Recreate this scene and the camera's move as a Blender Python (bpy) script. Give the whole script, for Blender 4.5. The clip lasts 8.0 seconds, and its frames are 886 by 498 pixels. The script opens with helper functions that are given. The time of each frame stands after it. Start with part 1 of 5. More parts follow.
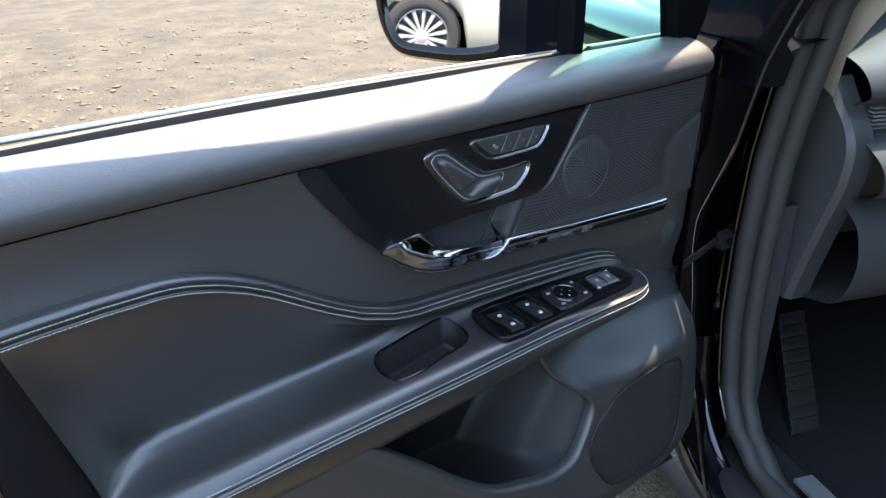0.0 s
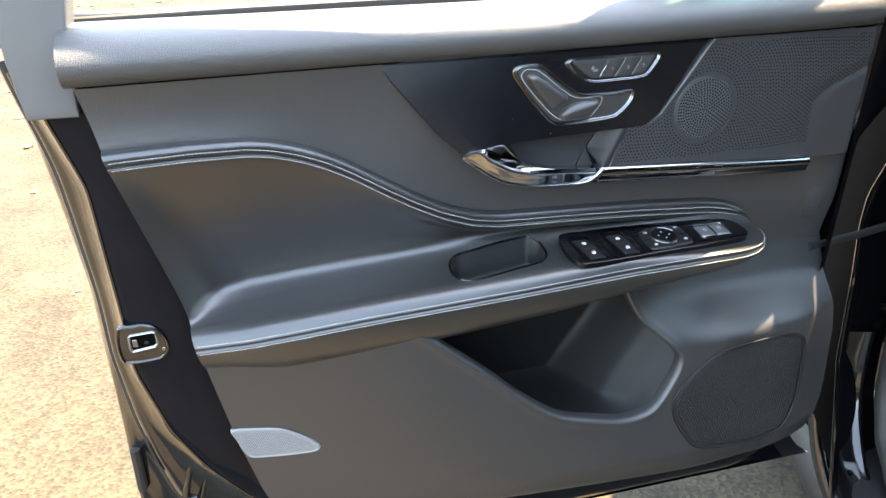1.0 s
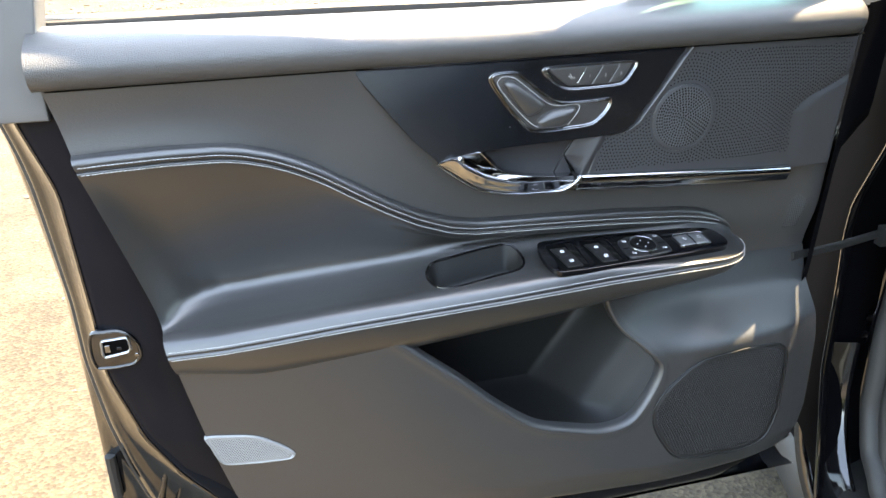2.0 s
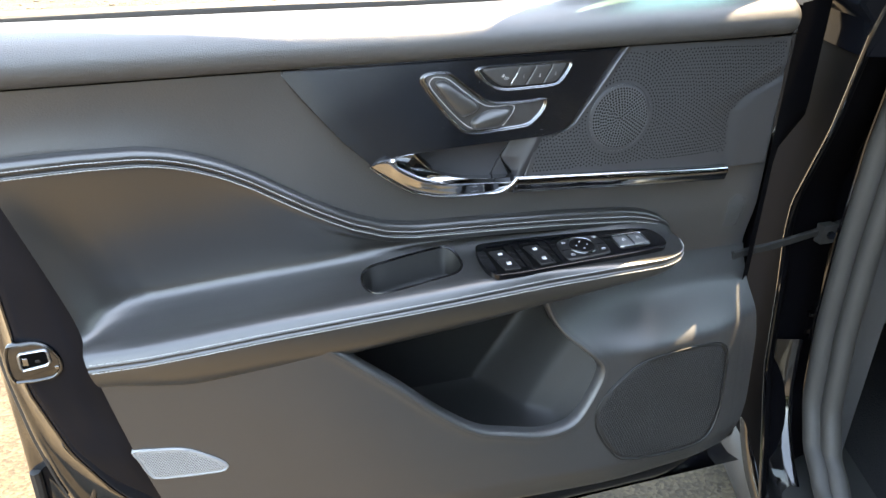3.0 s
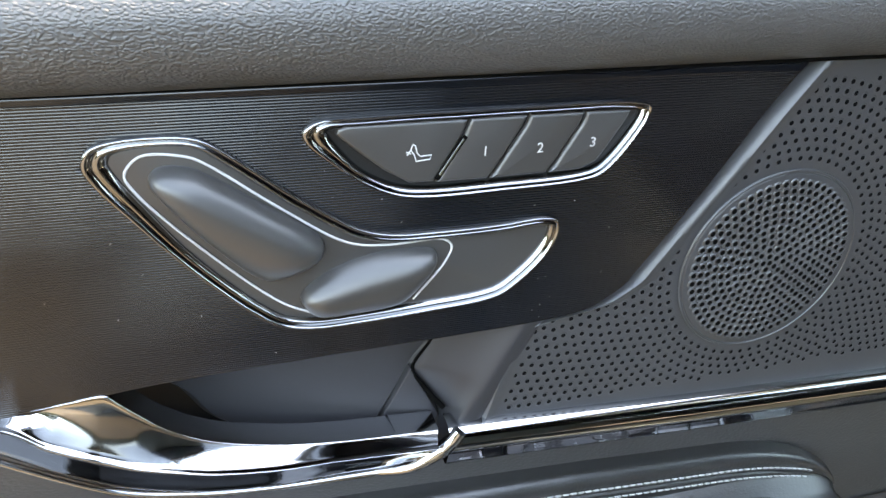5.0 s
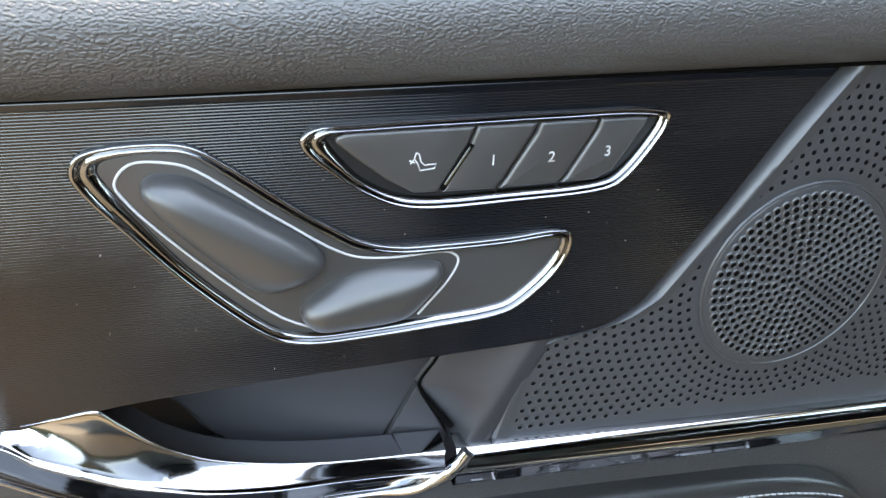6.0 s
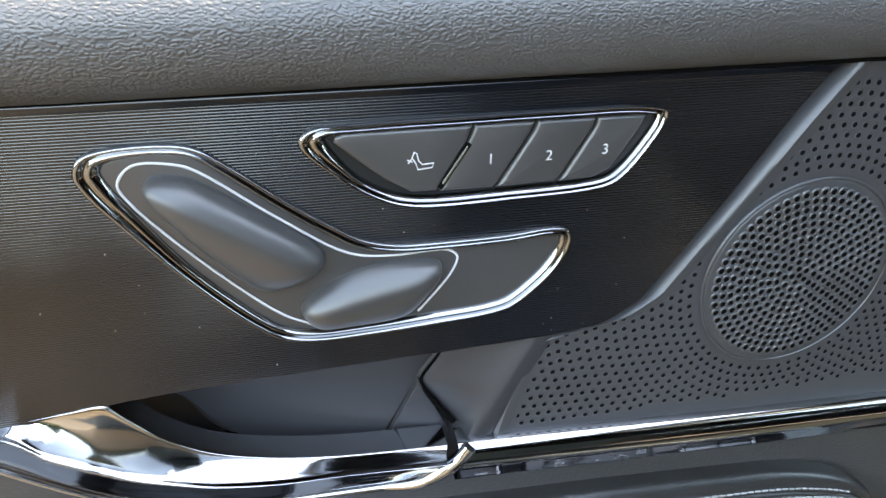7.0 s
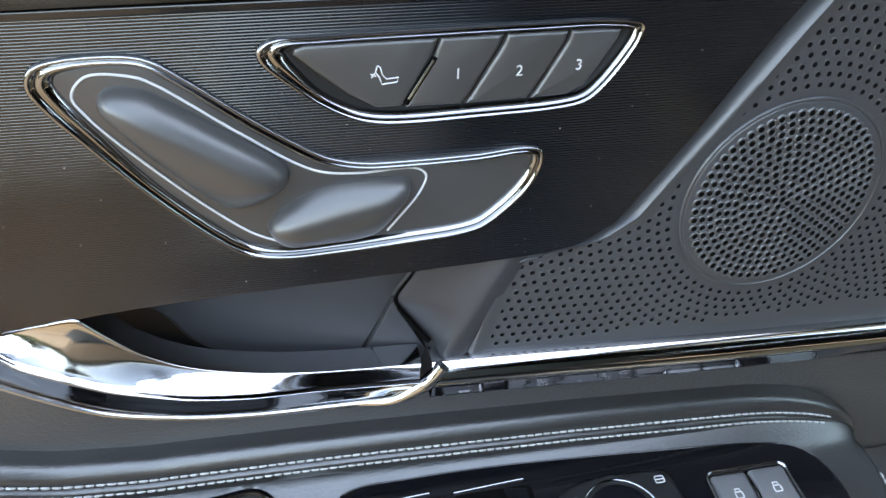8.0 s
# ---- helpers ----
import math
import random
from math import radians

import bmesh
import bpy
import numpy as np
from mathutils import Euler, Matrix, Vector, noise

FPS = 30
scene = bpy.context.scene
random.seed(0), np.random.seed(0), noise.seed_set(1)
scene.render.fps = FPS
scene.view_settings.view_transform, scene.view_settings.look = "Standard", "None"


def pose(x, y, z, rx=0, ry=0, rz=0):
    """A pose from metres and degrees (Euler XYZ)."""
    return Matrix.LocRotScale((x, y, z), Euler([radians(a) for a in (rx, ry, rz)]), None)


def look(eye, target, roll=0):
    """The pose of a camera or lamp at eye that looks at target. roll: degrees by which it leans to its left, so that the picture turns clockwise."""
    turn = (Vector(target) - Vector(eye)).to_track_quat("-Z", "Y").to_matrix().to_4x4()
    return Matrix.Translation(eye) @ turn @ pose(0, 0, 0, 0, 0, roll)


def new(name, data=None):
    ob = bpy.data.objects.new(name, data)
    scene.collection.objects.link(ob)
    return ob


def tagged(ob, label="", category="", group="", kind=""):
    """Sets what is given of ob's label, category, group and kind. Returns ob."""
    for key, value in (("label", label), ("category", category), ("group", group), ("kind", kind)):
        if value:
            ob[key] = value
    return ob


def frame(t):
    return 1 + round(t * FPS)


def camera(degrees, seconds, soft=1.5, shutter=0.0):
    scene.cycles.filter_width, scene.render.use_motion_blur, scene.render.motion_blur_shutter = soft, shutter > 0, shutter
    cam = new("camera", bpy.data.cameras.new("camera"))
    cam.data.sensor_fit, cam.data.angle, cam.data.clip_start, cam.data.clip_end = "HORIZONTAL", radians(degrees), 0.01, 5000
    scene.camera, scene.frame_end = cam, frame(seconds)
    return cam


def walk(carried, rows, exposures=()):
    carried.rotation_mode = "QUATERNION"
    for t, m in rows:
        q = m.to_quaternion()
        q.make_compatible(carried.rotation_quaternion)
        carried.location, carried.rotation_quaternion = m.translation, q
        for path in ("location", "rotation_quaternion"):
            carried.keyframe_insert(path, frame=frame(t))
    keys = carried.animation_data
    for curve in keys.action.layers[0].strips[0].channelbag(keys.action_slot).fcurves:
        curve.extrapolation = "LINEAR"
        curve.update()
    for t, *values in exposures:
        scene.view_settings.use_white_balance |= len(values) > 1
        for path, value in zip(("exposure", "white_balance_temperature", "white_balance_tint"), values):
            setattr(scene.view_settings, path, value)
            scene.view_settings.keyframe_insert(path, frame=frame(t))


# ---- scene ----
cam = camera(61.1, 8.0)
PATH = [
    (0, (-0.443, -0.655, 1.256), (0.61, 0.819, 0.409), -0.3),
    (0.5, (-0.328, -0.754, 1.21), (0.294, 0.918, 0.305), 0.1),
    (1, (-0.303, -0.803, 1.204), (0.167, 0.916, 0.295), 0.0),
    (1.2, (-0.300, -0.804, 1.204), (0.135, 0.924, 0.311), 0.1),
    (2.3, (-0.262, -0.808, 1.201), (0.240, 0.912, 0.313), 0.5),
    (2.5, (-0.255, -0.808, 1.201), (0.271, 0.904, 0.311), 0.6),
    (3, (-0.232, -0.799, 1.201), (0.324, 0.901, 0.305), 1.0),
    (3.5, (-0.171, -0.636, 1.166), (0.416, 1.05, 0.263), 1.8),
    (4, (-0.058, -0.368, 1.127), (0.512, 1.292, 0.169), 2.8),
    (4.5, (0.017, -0.246, 1.098), (0.572, 1.397, 0.103), 3.5),
    (6, (0.049, -0.215, 1.084), (0.519, 1.467, 0.109), 3.0),
    (6.5, (0.052, -0.215, 1.086), (0.498, 1.472, 0.11), 2.5),
    (7, (0.054, -0.218, 1.087), (0.482, 1.465, 0.095), 2.2),
    (7.5, (0.057, -0.22, 1.088), (0.452, 1.433, 0.033), 2.2),
    (8, (0.071, -0.22, 1.084), (0.436, 1.367, -0.077), 2.2),
]
EXPOSURES = [(0, 3.2, 8300, 11), (0.5, 3.65, 9300, 11), (1, 4.05, 10300, 11), (3, 4.28, 10800, 11), (4, 4.45, 11300, 11), (6, 4.36, 11000, 11), (8, 4.26, 10700, 11)]
walk(cam, [(t, look(eye, target, roll)) for t, eye, target, roll in PATH], EXPOSURES)

# ---- daylight ----
SUN_WAY = Vector((0.325, 0.152, 0.80)).normalized()
world = bpy.data.worlds.new("daylight")
scene.world = world
world.use_nodes = True
wn = world.node_tree.nodes
sky = wn.new("ShaderNodeTexSky")
sky.sky_type, sky.sun_disc = "NISHITA", False
sky.air_density, sky.dust_density, sky.ozone_density = 1.0, 0.2, 1.8
sky.sun_elevation = math.asin(SUN_WAY.z)
sky.sun_rotation = math.atan2(SUN_WAY.x, SUN_WAY.y)
wn["Background"].inputs["Strength"].default_value = 0.15
world.node_tree.links.new(sky.outputs["Color"], wn["Background"].inputs["Color"])
sun = new("sun", bpy.data.lights.new("sun", "SUN"))
sun.data.energy, sun.data.angle, sun.data.color = 2.1, radians(0.53), (1.0, 0.94, 0.84)
sun.matrix_world = look(SUN_WAY * 20, (0, 0, 0))


# ---- materials ----
def material(name, colour, rough=0.5, metal=0.0, grain=0.0, grain_size=0.002, kind="noise", vary=0.12, vary_size=0.08, coat=0.0, rough_vary=0.08, spec=0.5, coat_rough=0.04):
    """A Principled surface with two scales of variation and a fine relief; sizes in metres."""
    m = bpy.data.materials.new(name)
    m.use_nodes = True
    nt = m.node_tree
    n, lk = nt.nodes, nt.links
    b = n["Principled BSDF"]
    b.inputs["Metallic"].default_value = metal
    b.inputs["Coat Weight"].default_value = coat
    b.inputs["Coat Roughness"].default_value = coat_rough
    b.inputs["Specular IOR Level"].default_value = spec
    co = n.new("ShaderNodeTexCoord")
    big = n.new("ShaderNodeTexNoise")
    big.inputs["Scale"].default_value = 1.0 / vary_size
    big.inputs["Detail"].default_value = 5.0
    lk.new(co.outputs["Object"], big.inputs["Vector"])
    mix = n.new("ShaderNodeMix")
    mix.data_type = "RGBA"
    lo = [c * (1 - vary) for c in colour]
    hi = [min(1.0, c * (1 + vary)) for c in colour]
    mix.inputs["A"].default_value = (*lo, 1)
    mix.inputs["B"].default_value = (*hi, 1)
    lk.new(big.outputs["Fac"], mix.inputs["Factor"])
    lk.new(mix.outputs["Result"], b.inputs["Base Color"])
    rr = n.new("ShaderNodeMapRange")
    rr.inputs["To Min"].default_value = max(0.0, rough - rough_vary * rough)
    rr.inputs["To Max"].default_value = min(1.0, rough + rough_vary * rough)
    lk.new(big.outputs["Fac"], rr.inputs["Value"])
    lk.new(rr.outputs["Result"], b.inputs["Roughness"])
    if grain:
        bump = n.new("ShaderNodeBump")
        bump.inputs["Strength"].default_value = 1.0
        bump.inputs["Distance"].default_value = grain
        if kind == "hide":
            stretch = n.new("ShaderNodeVectorMath")
            stretch.operation = "MULTIPLY"
            stretch.inputs[1].default_value = (0.68, 1.0, 1.10)
            lk.new(co.outputs["Object"], stretch.inputs[0])
            warp = n.new("ShaderNodeTexNoise")
            warp.inputs["Scale"].default_value = 0.35 / grain_size
            warp.inputs["Detail"].default_value = 3.0
            lk.new(stretch.outputs["Vector"], warp.inputs["Vector"])
            add = n.new("ShaderNodeVectorMath")
            add.operation = "MULTIPLY_ADD"
            add.inputs[1].default_value = (grain_size * 1.6,) * 3
            lk.new(warp.outputs["Color"], add.inputs[0])
            lk.new(stretch.outputs["Vector"], add.inputs[2])
            vor = n.new("ShaderNodeTexVoronoi")
            vor.feature = "SMOOTH_F1"
            vor.inputs["Smoothness"].default_value = 0.5
            vor.inputs["Scale"].default_value = 1.0 / grain_size
            lk.new(add.outputs["Vector"], vor.inputs["Vector"])
            crease = n.new("ShaderNodeMapRange")
            crease.interpolation_type = "SMOOTHSTEP"
            crease.inputs["From Min"].default_value = 0.80
            crease.inputs["From Max"].default_value = 0.15
            lk.new(vor.outputs["Distance"], crease.inputs["Value"])
            fine = n.new("ShaderNodeTexNoise")
            fine.inputs["Scale"].default_value = 0.9 / grain_size
            fine.inputs["Detail"].default_value = 3.0
            lk.new(co.outputs["Object"], fine.inputs["Vector"])
            sm = n.new("ShaderNodeMath")
            sm.operation = "MULTIPLY_ADD"
            sm.inputs[1].default_value = 0.35
            lk.new(fine.outputs["Fac"], sm.inputs[0])
            lk.new(crease.outputs["Result"], sm.inputs[2])
            lk.new(sm.outputs["Value"], bump.inputs["Height"])
        elif kind == "leather":
            stretch = n.new("ShaderNodeVectorMath")
            stretch.operation = "MULTIPLY"
            stretch.inputs[1].default_value = (0.60, 1.0, 1.15)
            lk.new(co.outputs["Object"], stretch.inputs[0])
            warp = n.new("ShaderNodeTexNoise")
            warp.inputs["Scale"].default_value = 0.45 / grain_size
            warp.inputs["Detail"].default_value = 2.0
            lk.new(stretch.outputs["Vector"], warp.inputs["Vector"])
            add = n.new("ShaderNodeVectorMath")
            add.operation = "MULTIPLY_ADD"
            add.inputs[1].default_value = (grain_size * 1.3,) * 3
            lk.new(warp.outputs["Color"], add.inputs[0])
            lk.new(stretch.outputs["Vector"], add.inputs[2])
            vor = n.new("ShaderNodeTexVoronoi")
            vor.feature = "SMOOTH_F1"
            vor.inputs["Smoothness"].default_value = 0.35
            vor.inputs["Scale"].default_value = 1.0 / grain_size
            lk.new(add.outputs["Vector"], vor.inputs["Vector"])
            fine = n.new("ShaderNodeTexNoise")
            fine.inputs["Scale"].default_value = 0.8 / grain_size
            fine.inputs["Detail"].default_value = 3.0
            lk.new(co.outputs["Object"], fine.inputs["Vector"])
            sm = n.new("ShaderNodeMath")
            sm.operation = "MULTIPLY_ADD"
            sm.inputs[1].default_value = -0.8
            lk.new(vor.outputs["Distance"], sm.inputs[0])
            lk.new(fine.outputs["Fac"], sm.inputs[2])
            lk.new(sm.outputs["Value"], bump.inputs["Height"])
        else:
            fine = n.new("ShaderNodeTexNoise")
            fine.inputs["Scale"].default_value = 1.0 / grain_size
            fine.inputs["Detail"].default_value = 4.0
            lk.new(co.outputs["Object"], fine.inputs["Vector"])
            lk.new(fine.outputs["Fac"], bump.inputs["Height"])
        lk.new(bump.outputs["Normal"], b.inputs["Normal"])
    return m


LEATHER = material("grained black soft trim", (0.058, 0.0565, 0.056), 0.45, grain=0.00024, grain_size=0.00088, kind="hide", spec=0.7, coat=0.35, coat_rough=0.4)
INSERT = material("fine grained black soft trim", (0.046, 0.0455, 0.046), 0.40, grain=0.00022, grain_size=0.0013, kind="leather", spec=0.9, coat=0.45, coat_rough=0.36)
SOFT = material("smooth black leatherette", (0.022, 0.0215, 0.0215), 0.33, grain=0.00011, grain_size=0.0013, kind="leather", spec=0.9, coat=0.5, coat_rough=0.27)
PLASTIC = material("black moulded plastic", (0.031, 0.0315, 0.033), 0.42, grain=0.00018, grain_size=0.0011, spec=0.85, coat=0.28, coat_rough=0.36)
PERF = material("black dimpled plastic", (0.036, 0.0375, 0.041), 0.40, grain=0.00006, grain_size=0.0008, spec=0.8)
GRILLE_BLACK = material("black speaker grille plastic", (0.015, 0.015, 0.016), 0.42, grain=0.00005, grain_size=0.0008)
GLOSS = material("piano black lacquer", (0.005, 0.005, 0.006), 0.07, vary=0.2, rough_vary=0.25, spec=0.4)
RIBBED = material("ribbed piano black trim", (0.004, 0.005, 0.007), 0.12, coat=0.28, vary=0.2, rough_vary=0.2, spec=0.55)
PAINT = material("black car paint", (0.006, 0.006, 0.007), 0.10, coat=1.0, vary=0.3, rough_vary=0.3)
# Two dimmer copies of the black car paint, standing in for shade on it
SHADEPAINT = material("black car paint dimmed for shade", (0.006, 0.007, 0.010), 0.09, vary=0.3, rough_vary=0.3, spec=0.11)
SHADEBLACK = material("black body coat darkened for shade", (0.004, 0.004, 0.005), 0.62, vary=0.3, spec=0.03)
CHROME = material("chrome", (0.46, 0.47, 0.49), 0.085, metal=1.0, vary=0.03, rough_vary=0.4)
RIMCHROME = material("dark bright chrome", (0.27, 0.275, 0.285), 0.10, metal=1.0, vary=0.05, rough_vary=0.4)
SATIN = material("satin silver plastic", (0.34, 0.35, 0.36), 0.34, metal=0.6, vary=0.05)
RUBBER = material("black rubber seal", (0.022, 0.022, 0.022), 0.55, grain=0.0002, grain_size=0.002)
GREYRUBBER = material("dark grey door seal", (0.042, 0.041, 0.040), 0.6, grain=0.0002, grain_size=0.003)
# Near black that paints the shade inside holes, wells and openings
DARK = material("black for hollow shade", (0.002, 0.002, 0.002), 0.9, spec=0.05)
# Black plastic made darker, with the shade of deep hollows in its colour
SHADEPLASTIC = material("black plastic darkened for shade", (0.013, 0.013, 0.013), 0.45, grain=0.0001, grain_size=0.001, spec=0.3)
SWITCH = material("satin black switch key", (0.012, 0.012, 0.013), 0.30, spec=0.35)
SATINKEY = material("satin black recess plastic", (0.027, 0.027, 0.030), 0.45, grain=0.00003, grain_size=0.0006, spec=0.35)
LOCKKEY = material("satin silver grey key", (0.161, 0.165, 0.171), 0.30, metal=0.5, vary=0.06)
LOOP = material("pale zinc latch loop", (0.46, 0.47, 0.48), 0.32, metal=0.9, vary=0.06)
KEY = material("matt black key", (0.040, 0.039, 0.039), 0.36, grain=0.00003, grain_size=0.0006, spec=0.65, coat=0.4, coat_rough=0.3)
THREAD = material("pale grey thread", (0.333, 0.333, 0.327), 0.7, grain=0.0001, grain_size=0.0008)
WHITE = material("pale printed legend", (0.47, 0.47, 0.47), 0.5, vary=0.03)
LAMP = material("frosted courtesy lens", (0.277, 0.281, 0.281), 0.32, vary=0.05)
GREYPLATE = material("grey window frame cover", (0.115, 0.112, 0.109), 0.50, grain=0.00015, grain_size=0.001)
CARPET = material("black carpet", (0.012, 0.012, 0.013), 0.95, grain=0.002, grain_size=0.004)
SILVERPAINT = material("champagne car paint", (0.50, 0.47, 0.41), 0.25, metal=0.3, coat=0.8, vary=0.05)
RINGDARK = material("dark unseen backdrop", (0.030, 0.040, 0.020), 0.8, vary=0.5, vary_size=1.5)
CREAM = material("cream cabin trim", (0.42, 0.36, 0.29), 0.6, grain=0.0001, grain_size=0.001)
STONE = material("pale loose stone", (0.13, 0.105, 0.075), 0.85, vary=0.55, vary_size=0.06)
DASH = material("dark soft dashboard trim", (0.062, 0.063, 0.066), 0.42, grain=0.0002, grain_size=0.0014, kind="leather")
ALLOY = material("silver painted alloy", (0.42, 0.42, 0.42), 0.4, metal=0.3, vary=0.05)
TYRE = material("tyre rubber", (0.02, 0.02, 0.02), 0.75, grain=0.001, grain_size=0.01)


def glass(name, colour):
    """Clear tinted sheet glass: light passes with the tint, and the surface mirrors by Fresnel."""
    m = bpy.data.materials.new(name)
    m.use_nodes = True
    n, lk = m.node_tree.nodes, m.node_tree.links
    n.remove(n["Principled BSDF"])
    clear, shine, mixer, fr_ = n.new("ShaderNodeBsdfTransparent"), n.new("ShaderNodeBsdfGlossy"), n.new("ShaderNodeMixShader"), n.new("ShaderNodeFresnel")
    clear.inputs["Color"].default_value = (*colour, 1)
    shine.inputs["Roughness"].default_value = 0.02
    fr_.inputs["IOR"].default_value = 1.5
    lk.new(fr_.outputs["Fac"], mixer.inputs["Fac"])
    lk.new(clear.outputs["BSDF"], mixer.inputs[1])
    lk.new(shine.outputs["BSDF"], mixer.inputs[2])
    lk.new(mixer.outputs["Shader"], n["Material Output"].inputs["Surface"])
    return m


DARKTINT = glass("tinted screen", (0.50, 0.57, 0.55))
TINT = glass("green tinted glass", (0.42, 0.80, 0.66))
MIRROR = material("mirror glass", (0.85, 0.87, 0.88), 0.01, metal=1.0, vary=0.0, rough_vary=0.0)


def ground_material():
    m = bpy.data.materials.new("worn sandy asphalt")
    m.use_nodes = True
    n, lk = m.node_tree.nodes, m.node_tree.links
    b = n["Principled BSDF"]
    b.inputs["Roughness"].default_value = 0.9
    co = n.new("ShaderNodeTexCoord")
    patch = n.new("ShaderNodeTexNoise")
    patch.inputs["Scale"].default_value = 2.0
    patch.inputs["Detail"].default_value = 6.0
    stones = n.new("ShaderNodeTexVoronoi")
    stones.inputs["Scale"].default_value = 120.0
    fine = n.new("ShaderNodeTexNoise")
    fine.inputs["Scale"].default_value = 60.0
    fine.inputs["Detail"].default_value = 8.0
    mid = n.new("ShaderNodeTexNoise")
    mid.inputs["Scale"].default_value = 6.0
    mid.inputs["Detail"].default_value = 8.0
    for x in (patch, stones, fine, mid):
        lk.new(co.outputs["Object"], x.inputs["Vector"])
    r1 = n.new("ShaderNodeValToRGB")
    r1.color_ramp.elements[0].position, r1.color_ramp.elements[0].color = 0.35, (0.041, 0.032, 0.020, 1)
    r1.color_ramp.elements[1].position, r1.color_ramp.elements[1].color = 0.65, (0.078, 0.060, 0.037, 1)
    lk.new(patch.outputs["Fac"], r1.inputs["Fac"])
    r2 = n.new("ShaderNodeValToRGB")
    r2.color_ramp.elements[0].position, r2.color_ramp.elements[0].color = 0.32, (0.70, 0.69, 0.68, 1)
    r2.color_ramp.elements[1].position, r2.color_ramp.elements[1].color = 0.70, (1.25, 1.24, 1.22, 1)
    lk.new(mid.outputs["Fac"], r2.inputs["Fac"])
    m1 = n.new("ShaderNodeMix")
    m1.data_type, m1.blend_type = "RGBA", "MULTIPLY"
    m1.inputs["Factor"].default_value = 1.0
    lk.new(r1.outputs["Color"], m1.inputs["A"])
    lk.new(r2.outputs["Color"], m1.inputs["B"])
    bw = n.new("ShaderNodeRGBToBW")
    lk.new(stones.outputs["Color"], bw.inputs["Color"])
    r3 = n.new("ShaderNodeValToRGB")
    r3.color_ramp.elements[0].position, r3.color_ramp.elements[0].color = 0.2, (0.5, 0.5, 0.5, 1)
    r3.color_ramp.elements[1].position, r3.color_ramp.elements[1].color = 0.8, (1.4, 1.4, 1.4, 1)
    lk.new(bw.outputs["Val"], r3.inputs["Fac"])
    m2 = n.new("ShaderNodeMix")
    m2.data_type, m2.blend_type = "RGBA", "MULTIPLY"
    m2.inputs["Factor"].default_value = 0.8
    lk.new(m1.outputs["Result"], m2.inputs["A"])
    lk.new(r3.outputs["Color"], m2.inputs["B"])
    lk.new(m2.outputs["Result"], b.inputs["Base Color"])
    bump = n.new("ShaderNodeBump")
    bump.inputs["Strength"].default_value = 0.6
    bump.inputs["Distance"].default_value = 0.004
    sm = n.new("ShaderNodeMath")
    sm.operation = "ADD"
    lk.new(stones.outputs["Distance"], sm.inputs[0])
    lk.new(fine.outputs["Fac"], sm.inputs[1])
    lk.new(sm.outputs["Value"], bump.inputs["Height"])
    lk.new(bump.outputs["Normal"], b.inputs["Normal"])
    return m


GROUND = ground_material()


# ---- mesh helpers ----
def part(name, bm, mat, parent=None, label="", smooth=True, crease=38):
    """Links a bmesh, or (verts, faces), as one mesh object under a thing or a part."""
    me = bpy.data.meshes.new(name)
    if isinstance(bm, tuple):
        me.from_pydata([tuple(map(float, v)) for v in bm[0]], [], [tuple(map(int, f)) for f in bm[1]])
    else:
        bm.to_mesh(me)
        bm.free()
    me.update()
    if smooth:
        me.shade_smooth()
        me.set_sharp_from_angle(angle=radians(crease))
    me.materials.append(mat)
    ob = new(name, me)
    ob.parent = parent
    if label:
        tagged(ob, label)
    return ob


def thing(name, label, category, at=(0, 0, 0), group="", kind=""):
    ob = new(name)
    ob.location = at
    return tagged(ob, label, category, group, kind)


def table(xs, ys):
    xs, ys = np.array(xs, float), np.array(ys, float)

    def f(x):
        return np.interp(x, xs, ys)
    return f


def soft(f, w=0.02):
    """A table with its corners rounded."""
    k = np.linspace(-1, 1, 9)
    g = 1 - np.abs(k) + 0.08
    g /= g.sum()
    return lambda x: sum(gi * f(np.asarray(x) + ki * w) for gi, ki in zip(g, k))


def ramp(a, b, x):
    t = np.clip((np.asarray(x, float) - a) / (b - a), 0, 1)
    return t * t * (3 - 2 * t)


def grid_mesh(P, closed=False):
    """Verts and faces of a grid of points P[row, column, 3]."""
    r, c = P.shape[:2]
    idx = np.arange(r * c).reshape(r, c)
    if closed:
        idx = np.concatenate([idx, idx[:, :1]], 1)
    f = np.stack([idx[:-1, :-1], idx[:-1, 1:], idx[1:, 1:], idx[1:, :-1]], -1).reshape(-1, 4)
    return P.reshape(-1, 3), f


def merged(*meshes):
    V, F, k = [], [], 0
    for v, f in meshes:
        V += [tuple(p) for p in v]
        F += [tuple(i + k for i in q) for q in f]
        k += len(v)
    return V, F


def spline(pts, n=8, closed=False):
    """Centripetal Catmull-Rom through points (rows)."""
    P = np.array(pts, float)
    if closed:
        P = np.concatenate([P[-1:], P, P[:2]])
    else:
        P = np.concatenate([2 * P[:1] - P[1:2], P, 2 * P[-1:] - P[-2:-1]])
    out = []
    for i in range(1, len(P) - 2):
        p = P[i - 1:i + 3]
        d = np.maximum(np.linalg.norm(np.diff(p, axis=0), axis=1), 1e-9) ** 0.5
        t = np.concatenate([[0], np.cumsum(d)])
        for s in np.linspace(t[1], t[2], n, endpoint=False):
            a = [((t[j + 1] - s) * p[j] + (s - t[j]) * p[j + 1]) / (t[j + 1] - t[j]) for j in range(3)]
            b = [((t[j + 2] - s) * a[j] + (s - t[j]) * a[j + 1]) / (t[j + 2] - t[j]) for j in range(2)]
            out.append(((t[2] - s) * b[0] + (s - t[1]) * b[1]) / (t[2] - t[1]))
    if not closed:
        out.append(P[-2])
    return np.array(out)


